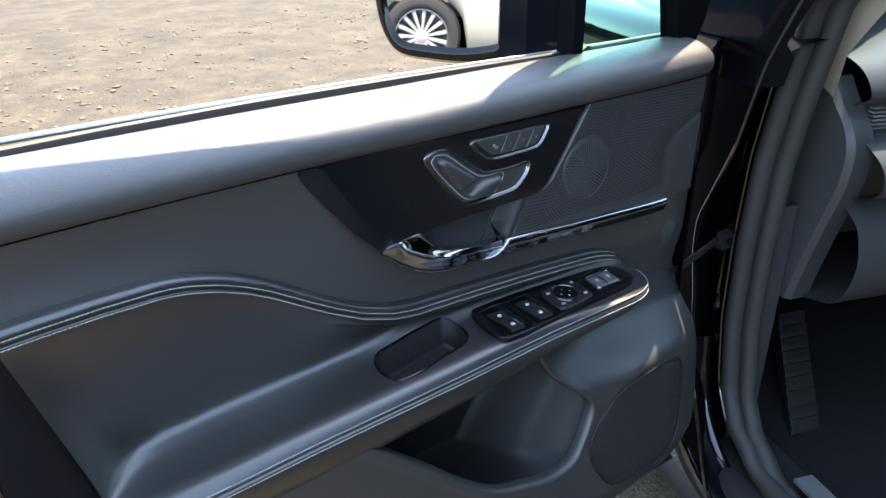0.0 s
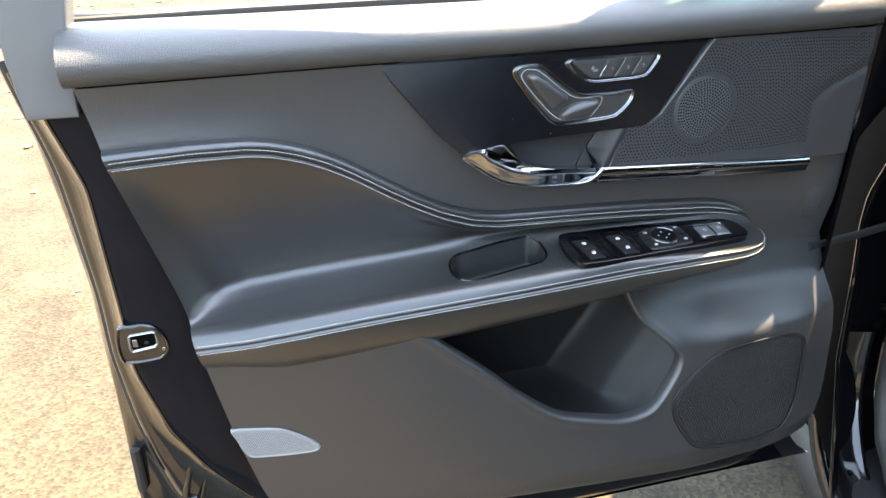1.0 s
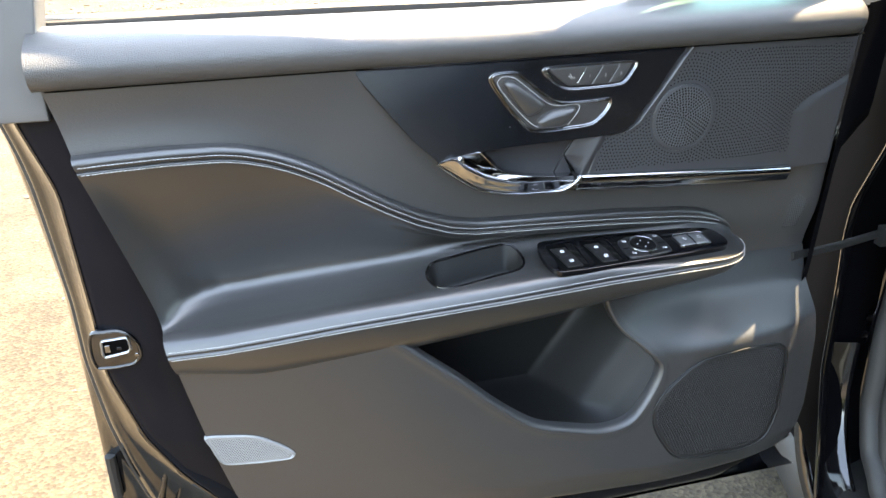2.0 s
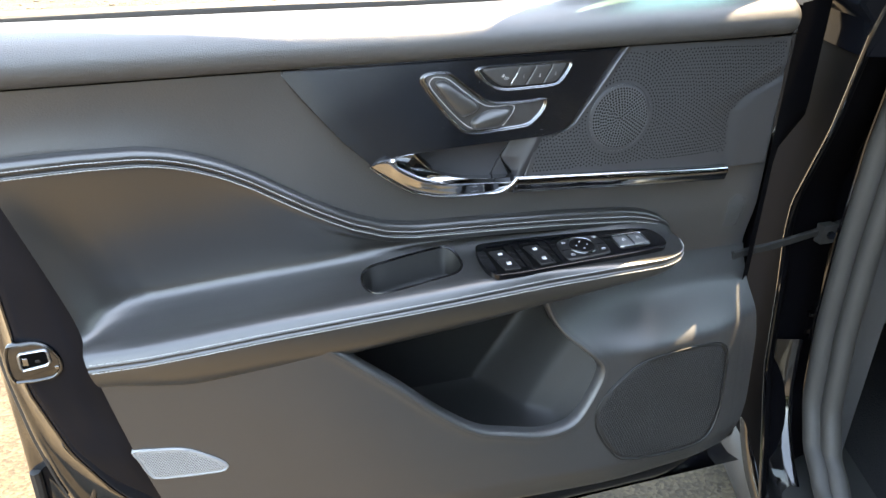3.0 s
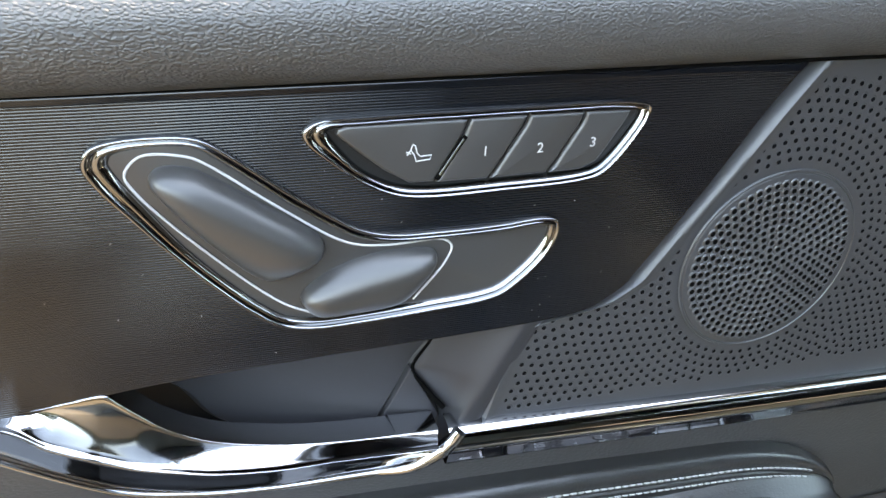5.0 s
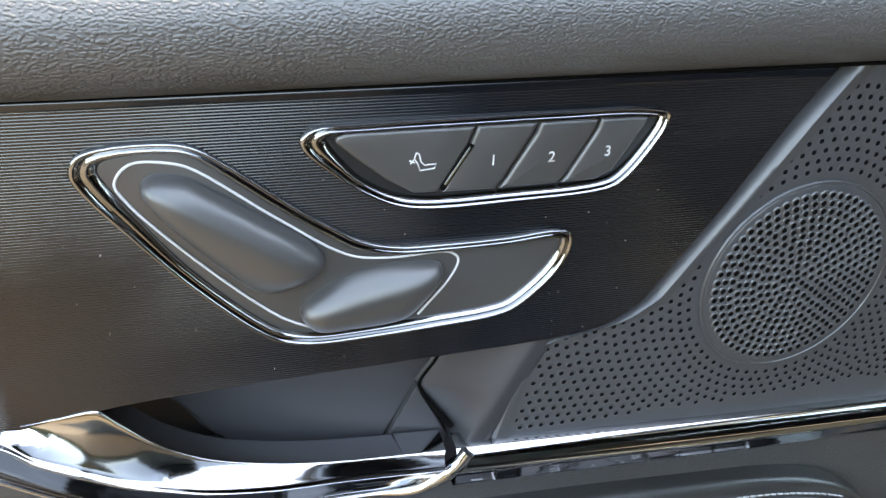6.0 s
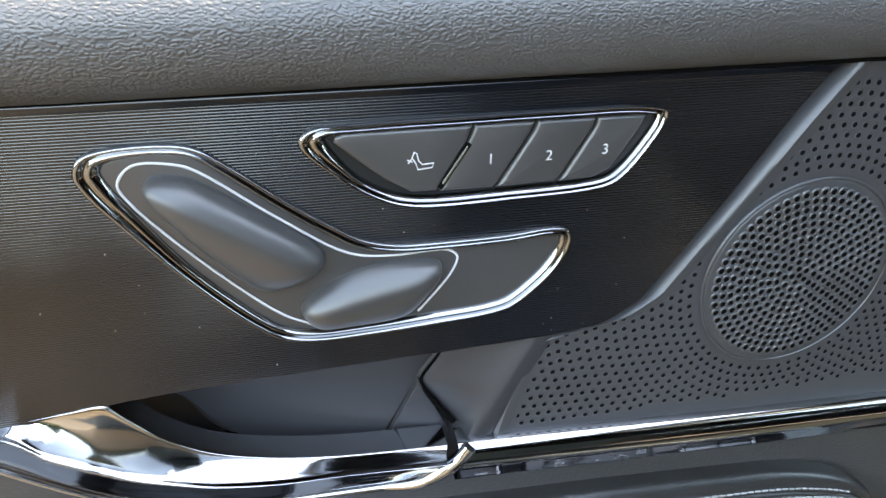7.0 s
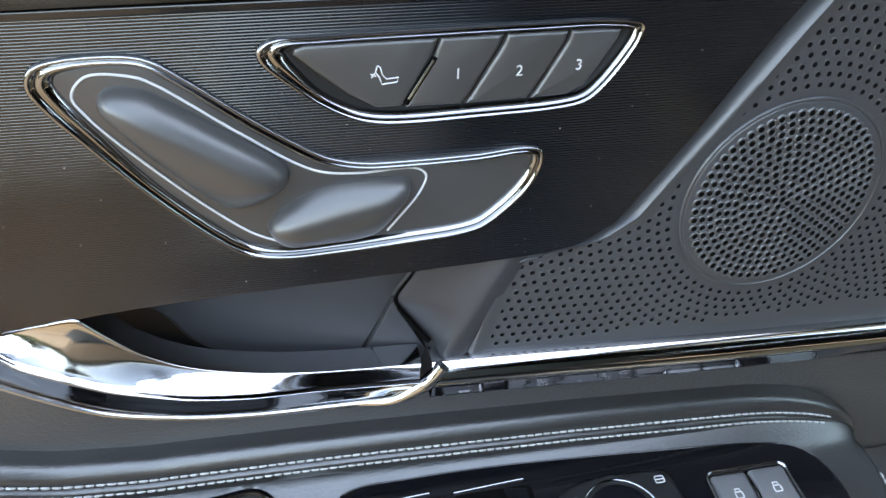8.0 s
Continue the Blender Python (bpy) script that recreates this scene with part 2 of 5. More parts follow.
def loft(lines, n=6):
    """A skin through lines[line, column, 3], rounded from line to line."""
    L = np.array(lines, float)
    cols = [spline(L[:, j], n) for j in range(L.shape[1])]
    return grid_mesh(np.stack(cols, 1))


def tube(path, radius, sides=8, closed=False, flat=1.0):
    """A round rod along a path; radius a number or one for each point."""
    P = np.array(path, float)
    n = len(P)
    R = np.broadcast_to(np.asarray(radius, float), (n,))
    rings = []
    up0 = np.array((0.0, 1.0, 0.0))
    for i in range(n):
        a, b = (P[(i - 1) % n], P[(i + 1) % n]) if closed else (P[max(i - 1, 0)], P[min(i + 1, n - 1)])
        w = b - a
        w /= max(np.linalg.norm(w), 1e-9)
        s = np.cross(w, up0)
        if np.linalg.norm(s) < 0.2:
            s = np.cross(w, (0, 0, 1.0))
        s /= np.linalg.norm(s)
        u = np.cross(s, w)
        ang = np.arange(sides) * 2 * math.pi / sides
        rings.append(P[i] + R[i] * (np.cos(ang)[:, None] * s + flat * np.sin(ang)[:, None] * u))
    G = np.array(rings)
    if closed:
        G = np.concatenate([G, G[:1]])
    v, f = grid_mesh(G, closed=True)
    f = [tuple(q) for q in f]
    if not closed:
        f += [tuple(range(sides))[::-1], tuple(range((n - 1) * sides, n * sides))]
    return v, f


def offset(poly, d):
    """A closed outline moved inwards by d (counter-clockwise or not)."""
    P = np.array(poly, float)
    area = 0.5 * np.sum(P[:, 0] * np.roll(P[:, 1], -1) - np.roll(P[:, 0], -1) * P[:, 1])
    e = np.roll(P, -1, 0) - np.roll(P, 1, 0)
    nrm = np.stack([-e[:, 1], e[:, 0]], 1) * (1 if area > 0 else -1)
    nrm /= np.maximum(np.linalg.norm(nrm, axis=1, keepdims=True), 1e-9)
    return P + nrm * d


def plate(poly, put, depth=0.004, bevel=0.001, dome=0.0):
    """A slab with a rounded rim from a closed outline; put(x, z, h) places a point at height h over the support."""
    P = np.array(poly, float)
    rings = [(P, -depth), (P, 0.0)]
    for k in (0.3, 0.7, 1.0):
        rings.append((offset(P, bevel * (1 - math.cos(k * math.pi / 2))), bevel * math.sin(k * math.pi / 2)))
    c = P.mean(0)
    if dome:
        base = rings[-1][0]
        for k in (0.15, 0.35, 0.6, 0.82):
            rings.append((base + (c - base) * k, bevel + dome * (1 - (1 - k) ** 2)))
    V = [put(x, z, h) for q, h in rings for x, z in q]
    n = len(P)
    F = [(a * n + i, a * n + (i + 1) % n, (a + 1) * n + (i + 1) % n, (a + 1) * n + i) for a in range(len(rings) - 1) for i in range(n)]
    m = (len(rings) - 1) * n
    if dome:
        V.append(put(c[0], c[1], bevel + dome))
        F += [(m + i, m + (i + 1) % n, len(V) - 1) for i in range(n)]
    else:
        F.append(tuple(range(m, m + n)))
    return V, F


def bezel(poly, put, width, height, lip=0.0005):
    """A raised rounded rim along a closed outline, width inwards."""
    prof = [(0.0, -0.003), (0.0, lip), (0.18, height * 0.8), (0.4, height), (0.62, height * 0.85), (0.85, lip), (1.0, -0.001), (1.0, -0.004)]
    rings = [(offset(poly, w * width), h) for w, h in prof]
    G = np.array([[put(x, z, h) for x, z in q] for q, h in rings])
    return grid_mesh(G, closed=True)


def inner_line(poly, width, extra, x0, x1):
    """The inner outline of a bright frame that is wider at its rear end."""
    q = offset(poly, width)
    q[:, 0] += extra * (1 - ramp(x0, x1, q[:, 0]))
    return q


def twin_bezel(poly, inner, put):
    """A bright frame with a tall outer ridge, a groove and a lower inner ridge that falls to the base."""
    prof = [(0.0, -0.003), (0.0, 0.0004), (0.06, 0.0013), (0.14, 0.0017), (0.26, 0.0015), (0.33, 0.0007), (0.40, 0.0003), (0.50, 0.0007), (0.60, 0.0010), (0.72, 0.0007), (0.86, -0.0004), (0.95, -0.0012), (1.0, -0.004)]
    P, Q = np.array(poly, float), np.array(inner, float)
    G = np.array([[put(x, z, h) for x, z in P + (Q - P) * w] for w, h in prof])
    return grid_mesh(G, closed=True)


def pits(points, put, r, depth=0.00025, sides=8, spread=1.5):
    """Small craters: a raised lip round a flat dark disc, painted as hollow shade. Returns the lips and the discs."""
    ang = np.arange(sides) * 2 * math.pi / sides
    V, F, V2, F2 = [], [], [], []
    for x, z in points:
        k = len(V)
        for rr, h in ((spread, -0.00006), (1.15, depth + 0.0001), (0.92, depth + 0.00008), (0.72, min(0.00012, depth + 0.00003))):
            V += [put(x + r * rr * math.cos(a), z + r * rr * math.sin(a), h) for a in ang]
        F += [(k + q * sides + i, k + q * sides + (i + 1) % sides, k + (q + 1) * sides + (i + 1) % sides, k + (q + 1) * sides + i) for q in range(3) for i in range(sides)]
        j = len(V2)
        V2 += [put(x + r * 0.86 * math.cos(a), z + r * 0.84 * math.sin(a), min(0.00018, depth + 0.00007)) for a in ang]
        F2.append(tuple(range(j, j + sides)))
    return (V, F), (V2, F2)


def box(bm_list, a, b, put=None):
    """An upright box from corner a to corner b, through put if given."""
    c = [(x, y, z) for x in (a[0], b[0]) for y in (a[1], b[1]) for z in (a[2], b[2])]
    bm_list.append(([put(*p) if put else p for p in c], [(0, 1, 3, 2), (4, 6, 7, 5), (0, 4, 5, 1), (2, 3, 7, 6), (0, 2, 6, 4), (1, 5, 7, 3)]))


def cover(poly, put, h, n=26):
    """A skin over an outline that follows a curved support."""
    P = np.array(poly)
    c = P.mean(0)
    return grid_mesh(np.array([[put(*(c + (p - c) * k), h - (0.003 if k == 1 else 0)) for p in P] for k in np.linspace(1, 0.001, n)]), True)


def dense(poly, step=0.002):
    out = []
    for (ax, az), (bx, bz) in zip(poly, poly[1:] + poly[:1]):
        n = max(2, int(math.hypot(bx - ax, bz - az) / step))
        out += [(ax + (bx - ax) * i / n, az + (bz - az) * i / n) for i in range(n)]
    return np.array(out)


def inside(poly, x, z):
    """Signed distance to a closed outline, positive inside, for arrays x, z."""
    P = np.array(poly, float)
    x, z = np.asarray(x, float), np.asarray(z, float)
    d = np.full(x.shape, 1e9)
    odd = np.zeros(x.shape, bool)
    for (ax, az), (bx, bz) in zip(P, np.roll(P, -1, 0)):
        ex, ez = bx - ax, bz - az
        t = np.clip(((x - ax) * ex + (z - az) * ez) / max(ex * ex + ez * ez, 1e-12), 0, 1)
        d = np.minimum(d, np.hypot(x - ax - t * ex, z - az - t * ez))
        cross = (az > z) != (bz > z)
        with np.errstate(divide="ignore", invalid="ignore"):
            xi = ax + (z - az) / (bz - az if bz != az else 1e-12) * ex
        odd ^= cross & (x < xi)
    return np.where(odd, d, -d)


# ---- ground ----
gv, gf = grid_mesh(np.array([[(x, y, 0.0) for x in (-900, -60, -6, 6, 60, 900)] for y in (-900, -60, -6, 6, 60, 900)], float))
ground = part("ground", (gv, gf), GROUND, None, smooth=False)
tagged(ground, "sunlit sandy worn asphalt lot with stones", "ground", kind="structure")

# loose stones and rubble on the lot
rs = np.random.default_rng(11)
SV, SF = [], []
ico = [(0, 0, 1), (0.89, 0, 0.45), (0.28, 0.85, 0.45), (-0.72, 0.53, 0.45), (-0.72, -0.53, 0.45), (0.28, -0.85, 0.45), (0.9, 0.4, -0.3), (-0.2, 0.95, -0.3), (-0.95, 0, -0.3), (-0.2, -0.95, -0.3), (0.9, -0.4, -0.3)]
ico_f = [(0, 1, 2), (0, 2, 3), (0, 3, 4), (0, 4, 5), (0, 5, 1), (1, 6, 2), (2, 7, 3), (3, 8, 4), (4, 9, 5), (5, 10, 1), (2, 6, 7), (3, 7, 8), (4, 8, 9), (5, 9, 10), (1, 10, 6)]
heaps = rs.uniform((-2.5, 0.9), (6.0, 8.0), (60, 2))
for q in range(4200):
    if q % 2:
        x, y = heaps[rs.integers(60)] + rs.normal(0, 0.28, 2)
    else:
        x, y = rs.uniform(-3.0, 6.5), rs.uniform(0.7, 8.5)
    if y < 0.6 or (abs(x - 1.3) < 1.7 and y < 1.6):
        continue
    size = 0.006 + 0.020 * rs.random() ** 3
    jit = rs.uniform(0.7, 1.3, (11, 1))
    a = rs.uniform(0, 6.28)
    P = np.array(ico) * jit * size * np.array((1.3, 0.9, 0.6))
    P = np.stack([x + P[:, 0] * math.cos(a) - P[:, 1] * math.sin(a), y + P[:, 0] * math.sin(a) + P[:, 1] * math.cos(a), P[:, 2] + 0.15 * size], 1)
    k = len(SV)
    SV += P.tolist()
    SF += [tuple(k + v for v in f) for f in ico_f]
tagged(part("gravel", (SV, SF), STONE, None, smooth=False), "loose pale stones and rubble on the sandy lot", "gravel", kind="stuff")

# unseen dark ring all round the lot, added to darken low reflections
rng = np.random.default_rng(5)
tr_a = np.linspace(0, 2 * math.pi, 240, endpoint=False)
top = 6.0 + 1.2 * np.sin(3 * tr_a + 1) + 0.8 * np.sin(7 * tr_a) + 0.5 * np.sin(19 * tr_a + 2) + 0.5 * rng.standard_normal(240)
G = []
for k in np.linspace(0, 1, 14):
    rad = 34 + 2.5 * math.sin(k * 2.6) + 0.9 * rng.standard_normal(240)
    G.append(np.stack([rad * np.cos(tr_a), rad * np.sin(tr_a), top * k - 0.02], 1))
trees = part("backdrop", grid_mesh(np.array(G), True), RINGDARK, None, smooth=False)
tagged(trees, "unseen dark ring added to darken low reflections", "trees", kind="structure")

# ---- the open front door ----
door = thing("car_door", "open black front car door with a dark trimmed inner panel", "car door", (0, 0, 0))

# plan curve of the inner face, its slanted rear edge and its front edge
BOW = soft(table((-0.46, -0.30, -0.154, 0, 0.25, 0.40, 0.53), (-0.043, -0.018, -0.004, 0, 0.001, 0.004, 0.014)), 0.03)
REAR = soft(table((0.36, 0.478, 0.57, 0.69, 0.75, 0.945, 1.018, 1.1), (-0.29, -0.336, -0.358, -0.379, -0.391, -0.441, -0.455, -0.47)), 0.02)
SEAM_Z = table((-0.46, -0.3, -0.154, 0, 0.255, 0.52), (1.017, 1.014, 1.013, 1.0135, 1.018, 1.020))
CREST_X = (-0.46, -0.445, -0.416, -0.364, -0.309, -0.285, -0.254, -0.226, -0.196, -0.160, -0.122, -0.082, -0.041, -0.005, 0.040, 0.117, 0.198, 0.332, 0.40)
CREST_Z = soft(table(CREST_X, (0.951, 0.952, 0.952, 0.951, 0.9475, 0.943, 0.933, 0.921, 0.905, 0.8825, 0.8585, 0.8355, 0.818, 0.8110, 0.8088, 0.8058, 0.8022, 0.7920, 0.787)), 0.012)
CREST_Y = soft(table((-0.46, -0.364, -0.309, -0.254, -0.20, -0.136, -0.095, -0.054, 0.0, 0.07, 0.20, 0.335, 0.4), (-0.045, -0.030, -0.021, -0.011, -0.004, -0.001, 0.005, 0.0135, 0.018, 0.0190, 0.0185, 0.0195, 0.020)), 0.03)


def slant(x, z):
    """Shifts a column sideways so that the rear end follows the slanted edge."""
    return x + (REAR(z) + 0.447) * (1 - ramp(-0.447, -0.15, x))


# outline of the field that the decor trim, the release recess and the dimpled panel fill
OPENING = [(-0.168, 1.030), (-0.1465, 0.997), (-0.1205, 0.9645), (-0.0910, 0.929), (-0.0600, 0.899), (-0.040, 0.880), (-0.010, 0.862), (0.040, 0.848), (0.12, 0.848), (0.43, 0.831), (0.436, 0.848), (0.53, 0.850), (0.53, 1.040)]


# upper insert: soft grained field between the belt seam and the armrest's curved upper roll
xs = np.linspace(-0.447, 0.520, 280)
zs = np.linspace(0, 1, 110)
G = np.zeros((len(zs), len(xs), 3))
for i, w in enumerate(zs):
    top = SEAM_Z(xs)
    z = top + 0.006 + (0.63 - top - 0.006) * w
    zc = CREST_Z(xs)
    k = np.clip((top - z) / (top - zc), 0, 1.6)
    yt, yb = BOW(xs), CREST_Y(xs) + 0.006
    y = yt + (yb - yt) * np.clip(k, 0, 1) + 0.004 * np.sin(np.clip(k, 0, 1) * math.pi) + (0.012 * ramp(0.30, 0.37, xs) + 0.07 * (1 - ramp(0.30, 0.37, xs))) * ramp(1.0, 1.35, k)
    y = y + 0.05 * ramp(0.005, 0.010, inside(OPENING, slant(xs, z), z))
    G[i] = np.stack([slant(xs, z), y, z], 1)
edge = G[:, :1].copy()
edge[:, :, 1] += 0.03
G = np.concatenate([edge, G], 1)
insert = part("upper_insert", grid_mesh(G[:, ::-1]), INSERT, door, "finely grained black soft field")

# belt pad with its rounded front end
xs = np.linspace(-0.462, 0.519, 120)
kn = np.sqrt(np.clip(1 - (np.clip(xs - 0.495, 0, 1) / 0.0245) ** 2, 0.0, 1))
prof = [(0.014, 0.002), (0.003, 0.0012), (-0.006, 0.0052), (-0.0125, 0.014), (-0.0135, 0.026), (-0.006, 0.038), (0.014, 0.0475), (0.042, 0.0515), (0.066, 0.050), (0.072, 0.044)]
lines = []
for dy, dz in prof:
    y, z = BOW(xs) + dy, SEAM_Z(xs) + dz * 1.0
    ym, zm = BOW(xs) + 0.028, SEAM_Z(xs) + 0.014
    lines.append(np.stack([xs, ym + (y - ym) * kn, zm + (z - zm) * (0.35 + 0.65 * kn)], 1))
part("belt_joint", tube([(x, float(BOW(x)) - 0.0002, float(SEAM_Z(x)) + 0.0016) for x in np.linspace(-0.452, 0.515, 90)], 0.0010, 6), DARK, door)
pad = part("belt_pad", loft(np.array(lines)[:, ::-1], 6), LEATHER, door, "padded grained black belt rail")

# armrest: upper roll, hollow face, arm surface, front roll and underside in one skin
xs = np.concatenate([np.linspace(-0.447, 0.285, 300), 0.285 + 0.0835 * np.sin(np.linspace(0.02, 1, 50) * math.pi / 2)])
zc, yc = CREST_Z(xs), CREST_Y(xs)
FRONT_Z = soft(table((-0.45, -0.35, -0.2, 0, 0.1, 0.2, 0.3, 0.4), (0.727, 0.732, 0.738, 0.745, 0.750, 0.755, 0.760, 0.763)), 0.03)
FRONT_Y = soft(table((-0.45, -0.38, -0.30, 0.15, 0.25, 0.4), (-0.064, -0.071, -0.072, -0.0675, -0.071, -0.076)), 0.02)
BASE_Z = soft(table((-0.45, -0.37, -0.34, -0.29, -0.1, 0.06, 0.216, 0.33, 0.4), (0.690, 0.682, 0.678, 0.679, 0.683, 0.697, 0.717, 0.733, 0.74)), 0.02)
zs_, ys_, zb = FRONT_Z(xs), FRONT_Y(xs), BASE_Z(xs)
VALLEY_Z = soft(table((-0.45, -0.41, -0.36, -0.3, -0.12, 0.0, 0.3), (0.766, 0.762, 0.758, 0.757, 0.763, 0.769, 0.774)), 0.03)
VALLEY_Y = soft(table((-0.447, -0.437, -0.422, -0.40, -0.37, -0.3, -0.12, 0.0, 0.3), (-0.028, -0.015, 0.003, 0.018, 0.027, 0.032, 0.035, 0.034, 0.026)), 0.010)
zv, yv = VALLEY_Z(xs), VALLEY_Y(xs)
yB, zB = ys_ + 0.021, np.minimum(zs_ + 0.0128, 0.7605)


def sag(q):
    """Hollow sweep from the face of the armrest down to its front edge."""
    return yv + (yB - yv) * q, zB + (zv - zB) * (1 - q) ** 3


fy = 0.55 * (yc - 0.002) + 0.45 * yv
rows = [
    (yc + 0.007, zc + 0.002), (yc - 0.002, zc - 0.0005), (yc - 0.005, zc - 0.0045), (yc - 0.0050, zc - 0.0090), (yc - 0.0046, zc - 0.0112),
    (yc - 0.0026, zc - 0.0130), (yc - 0.0046, zc - 0.0148), (yc - 0.0044, zc - 0.0170), (yc - 0.0025, zc - 0.024),
    (fy, 0.52 * zc + 0.48 * zv), (0.23 * yc + 0.77 * yv, 0.22 * zc + 0.78 * zv), (sag(0.12)[0], sag(0.12)[1] + 0.0065), (sag(0.32)[0], sag(0.32)[1] + 0.0010), sag(0.52),
    sag(0.80), sag(1.0), (ys_ + 0.0085, np.minimum(zs_ + 0.0088, zB)),
    (ys_ + 0.0020, zs_ + 0.0004), (ys_ + 0.0008, zs_ - 0.0020), (ys_ + 0.0022, zs_ - 0.0040), (ys_ - 0.0001, zs_ - 0.0060), (ys_ - 0.0009, zs_ - 0.0084),
    (ys_ + 0.000, 0.6 * zs_ + 0.4 * zb), (ys_ + 0.005, 0.25 * zs_ + 0.75 * zb), (ys_ + 0.014, zb + 0.002), (ys_ + 0.024, zb), (ys_ + 0.060, zb + 0.004),
]
un = np.clip(xs - 0.285, 0, 1) / 0.0836
kn = np.sqrt(np.clip(1 - un ** 2, 0.0, 1))
kf = np.clip(1 - un ** 2.6, 0.0, 1) ** 0.5
lines = []
for y, z in rows:
    y2 = 0.012 + (y - 0.012) * kf
    z2 = 0.754 + (z - 0.754) * (0.12 + 0.88 * kn)
    lines.append(np.stack([slant(xs, z2), y2, z2], 1))
A, AF = loft(np.array(lines), 6)
A = np.array(A)
CUP = spline([(-0.076, -0.004), (-0.066, 0.010), (-0.040, 0.014), (0.020, 0.021), (0.039, 0.021), (0.050, 0.008), (0.050, -0.014), (0.039, -0.028), (0.000, -0.037), (-0.050, -0.046), (-0.068, -0.043), (-0.076, -0.030)], 6, True)
level = np.arange(len(A)) // len(xs)
topside = (level >= 67) & (level <= 98)
sd = cup_sd = inside(CUP, A[:, 0], A[:, 1])
A[:, 2] -= np.where(topside, 0.050 * ramp(0.0002, 0.0030, sd), 0)
armrest = part("armrest", (A, AF), SOFT, door, "smooth black padded armrest with an open tray")

# lower panel with the map pocket and the speaker pod
LOW_Z = (0.375, 0.40, 0.44, 0.50, 0.58, 0.62, 0.66, 0.705)
LOW = {
    -0.40: (-0.010, -0.025, -0.030, -0.034, -0.040, -0.044, -0.048, -0.050),
    -0.25: (-0.020, -0.040, -0.046, -0.050, -0.054, -0.056, -0.058, -0.060),
    -0.10: (-0.030, -0.055, -0.062, -0.064, -0.066, -0.066, -0.066, -0.066),
    0.10: (-0.040, -0.070, -0.079, -0.078, -0.072, -0.068, -0.064, -0.058),
    0.20: (-0.046, -0.076, -0.086, -0.079, -0.064, -0.054, -0.022, 0.004),
    0.28: (-0.050, -0.080, -0.088, -0.078, -0.066, -0.058, 0.000, 0.036),
    0.45: (-0.040, -0.066, -0.075, -0.066, -0.060, -0.054, 0.012, 0.038),
    0.53: (-0.010, -0.034, -0.044, -0.038, -0.024, -0.010, 0.020, 0.038),
}
LOW_X = np.array(sorted(LOW))
LOW_F = [soft(table(LOW_Z, LOW[x]), 0.013) for x in LOW_X]


def lower_y(x, z):
    """Depth of the lower panel, before the pocket."""
    x, z = np.asarray(x, float), np.asarray(z, float)
    out = 0
    for k in np.linspace(-0.045, 0.045, 7):
        w = np.stack([np.interp(x + k, LOW_X, np.eye(len(LOW_X))[j]) for j in range(len(LOW_X))])
        out = out + sum(w[j] * LOW_F[j](z) for j in range(len(LOW_X))) / 7
    # Bulge added so that the speaker pod catches a patch of sun
    return out - 0.012 * np.exp(-((x - 0.328) / 0.045) ** 2 - ((z - 0.624) / 0.022) ** 2)


POCKET = spline([(-0.150, 0.730), (-0.104, 0.681), (-0.046, 0.629), (0.008, 0.578), (0.060, 0.540), (0.108, 0.525), (0.161, 0.514), (0.200, 0.522), (0.226, 0.552), (0.243, 0.587), (0.242, 0.600), (0.222, 0.622), (0.190, 0.650), (0.170, 0.690), (0.160, 0.735)], 8, True)
FRONT = soft(table((0.36, 0.385, 0.41, 0.47, 0.60, 0.72), (0.44, 0.468, 0.496, 0.515, 0.522, 0.522)), 0.012)
ws = np.linspace(0, 1, 300)
us = np.linspace(0, 1, 620)
G = np.zeros((len(ws), len(us), 3))
hollow = []
for i, w in enumerate(ws):
    z = 0.705 + (0.378 - 0.705) * w
    x = REAR(z) + (FRONT(z) - REAR(z)) * us
    y = lower_y(x, np.full_like(x, z))
    sd = inside(POCKET, x, np.full_like(x, z))
    y = y - 0.0012 * np.exp(-((sd + 0.006) / 0.005) ** 2)
    G[i] = np.stack([x, y, np.full_like(x, z)], 1)
    hollow.append(sd > -0.0010)
hollow = np.array(hollow)
edge = G[:, :1].copy()
edge[:, :, 1] += 0.03
edge2 = G[:, -1:].copy()
edge2[:, :, 1] += 0.05
G = np.concatenate([edge, G, edge2], 1)
under = G[-1:].copy()
under[:, :, 1] += 0.06
under[:, :, 2] -= 0.004
G = np.concatenate([G, under], 0)
LV, LF = grid_mesh(G)
gap = np.zeros(G.shape[:2], bool)
gap[:-1, 1:-1] = hollow
LF = np.array(LF)
LF = LF[~gap.ravel()[LF].any(1)][:, ::-1]
used, back = np.unique(LF, return_inverse=True)
lower = part("lower_panel", (np.array(LV)[used], back.reshape(LF.shape)), PLASTIC, door, "moulded black lower panel with a map pocket")
LIP = [q for q in dense([tuple(v) for v in POCKET], 0.004)]
G = []
for d, h in ((-0.0065, -0.0004), (-0.0045, 0.0012), (-0.0025, 0.0014), (-0.0008, 0.0006), (0.0008, -0.0012), (0.0020, -0.0040), (0.0027, -0.0085), (0.0030, -0.0150)):
    ring = offset(LIP, d)
    G.append([(x, float(y) - h, min(z, 0.712)) for (x, z), y in zip(ring, lower_y(ring[:, 0], np.minimum(ring[:, 1], 0.705)))])
part("pocket_lip", grid_mesh(np.array(G), True), PLASTIC, lower, "rounded lip of the map pocket", crease=180)
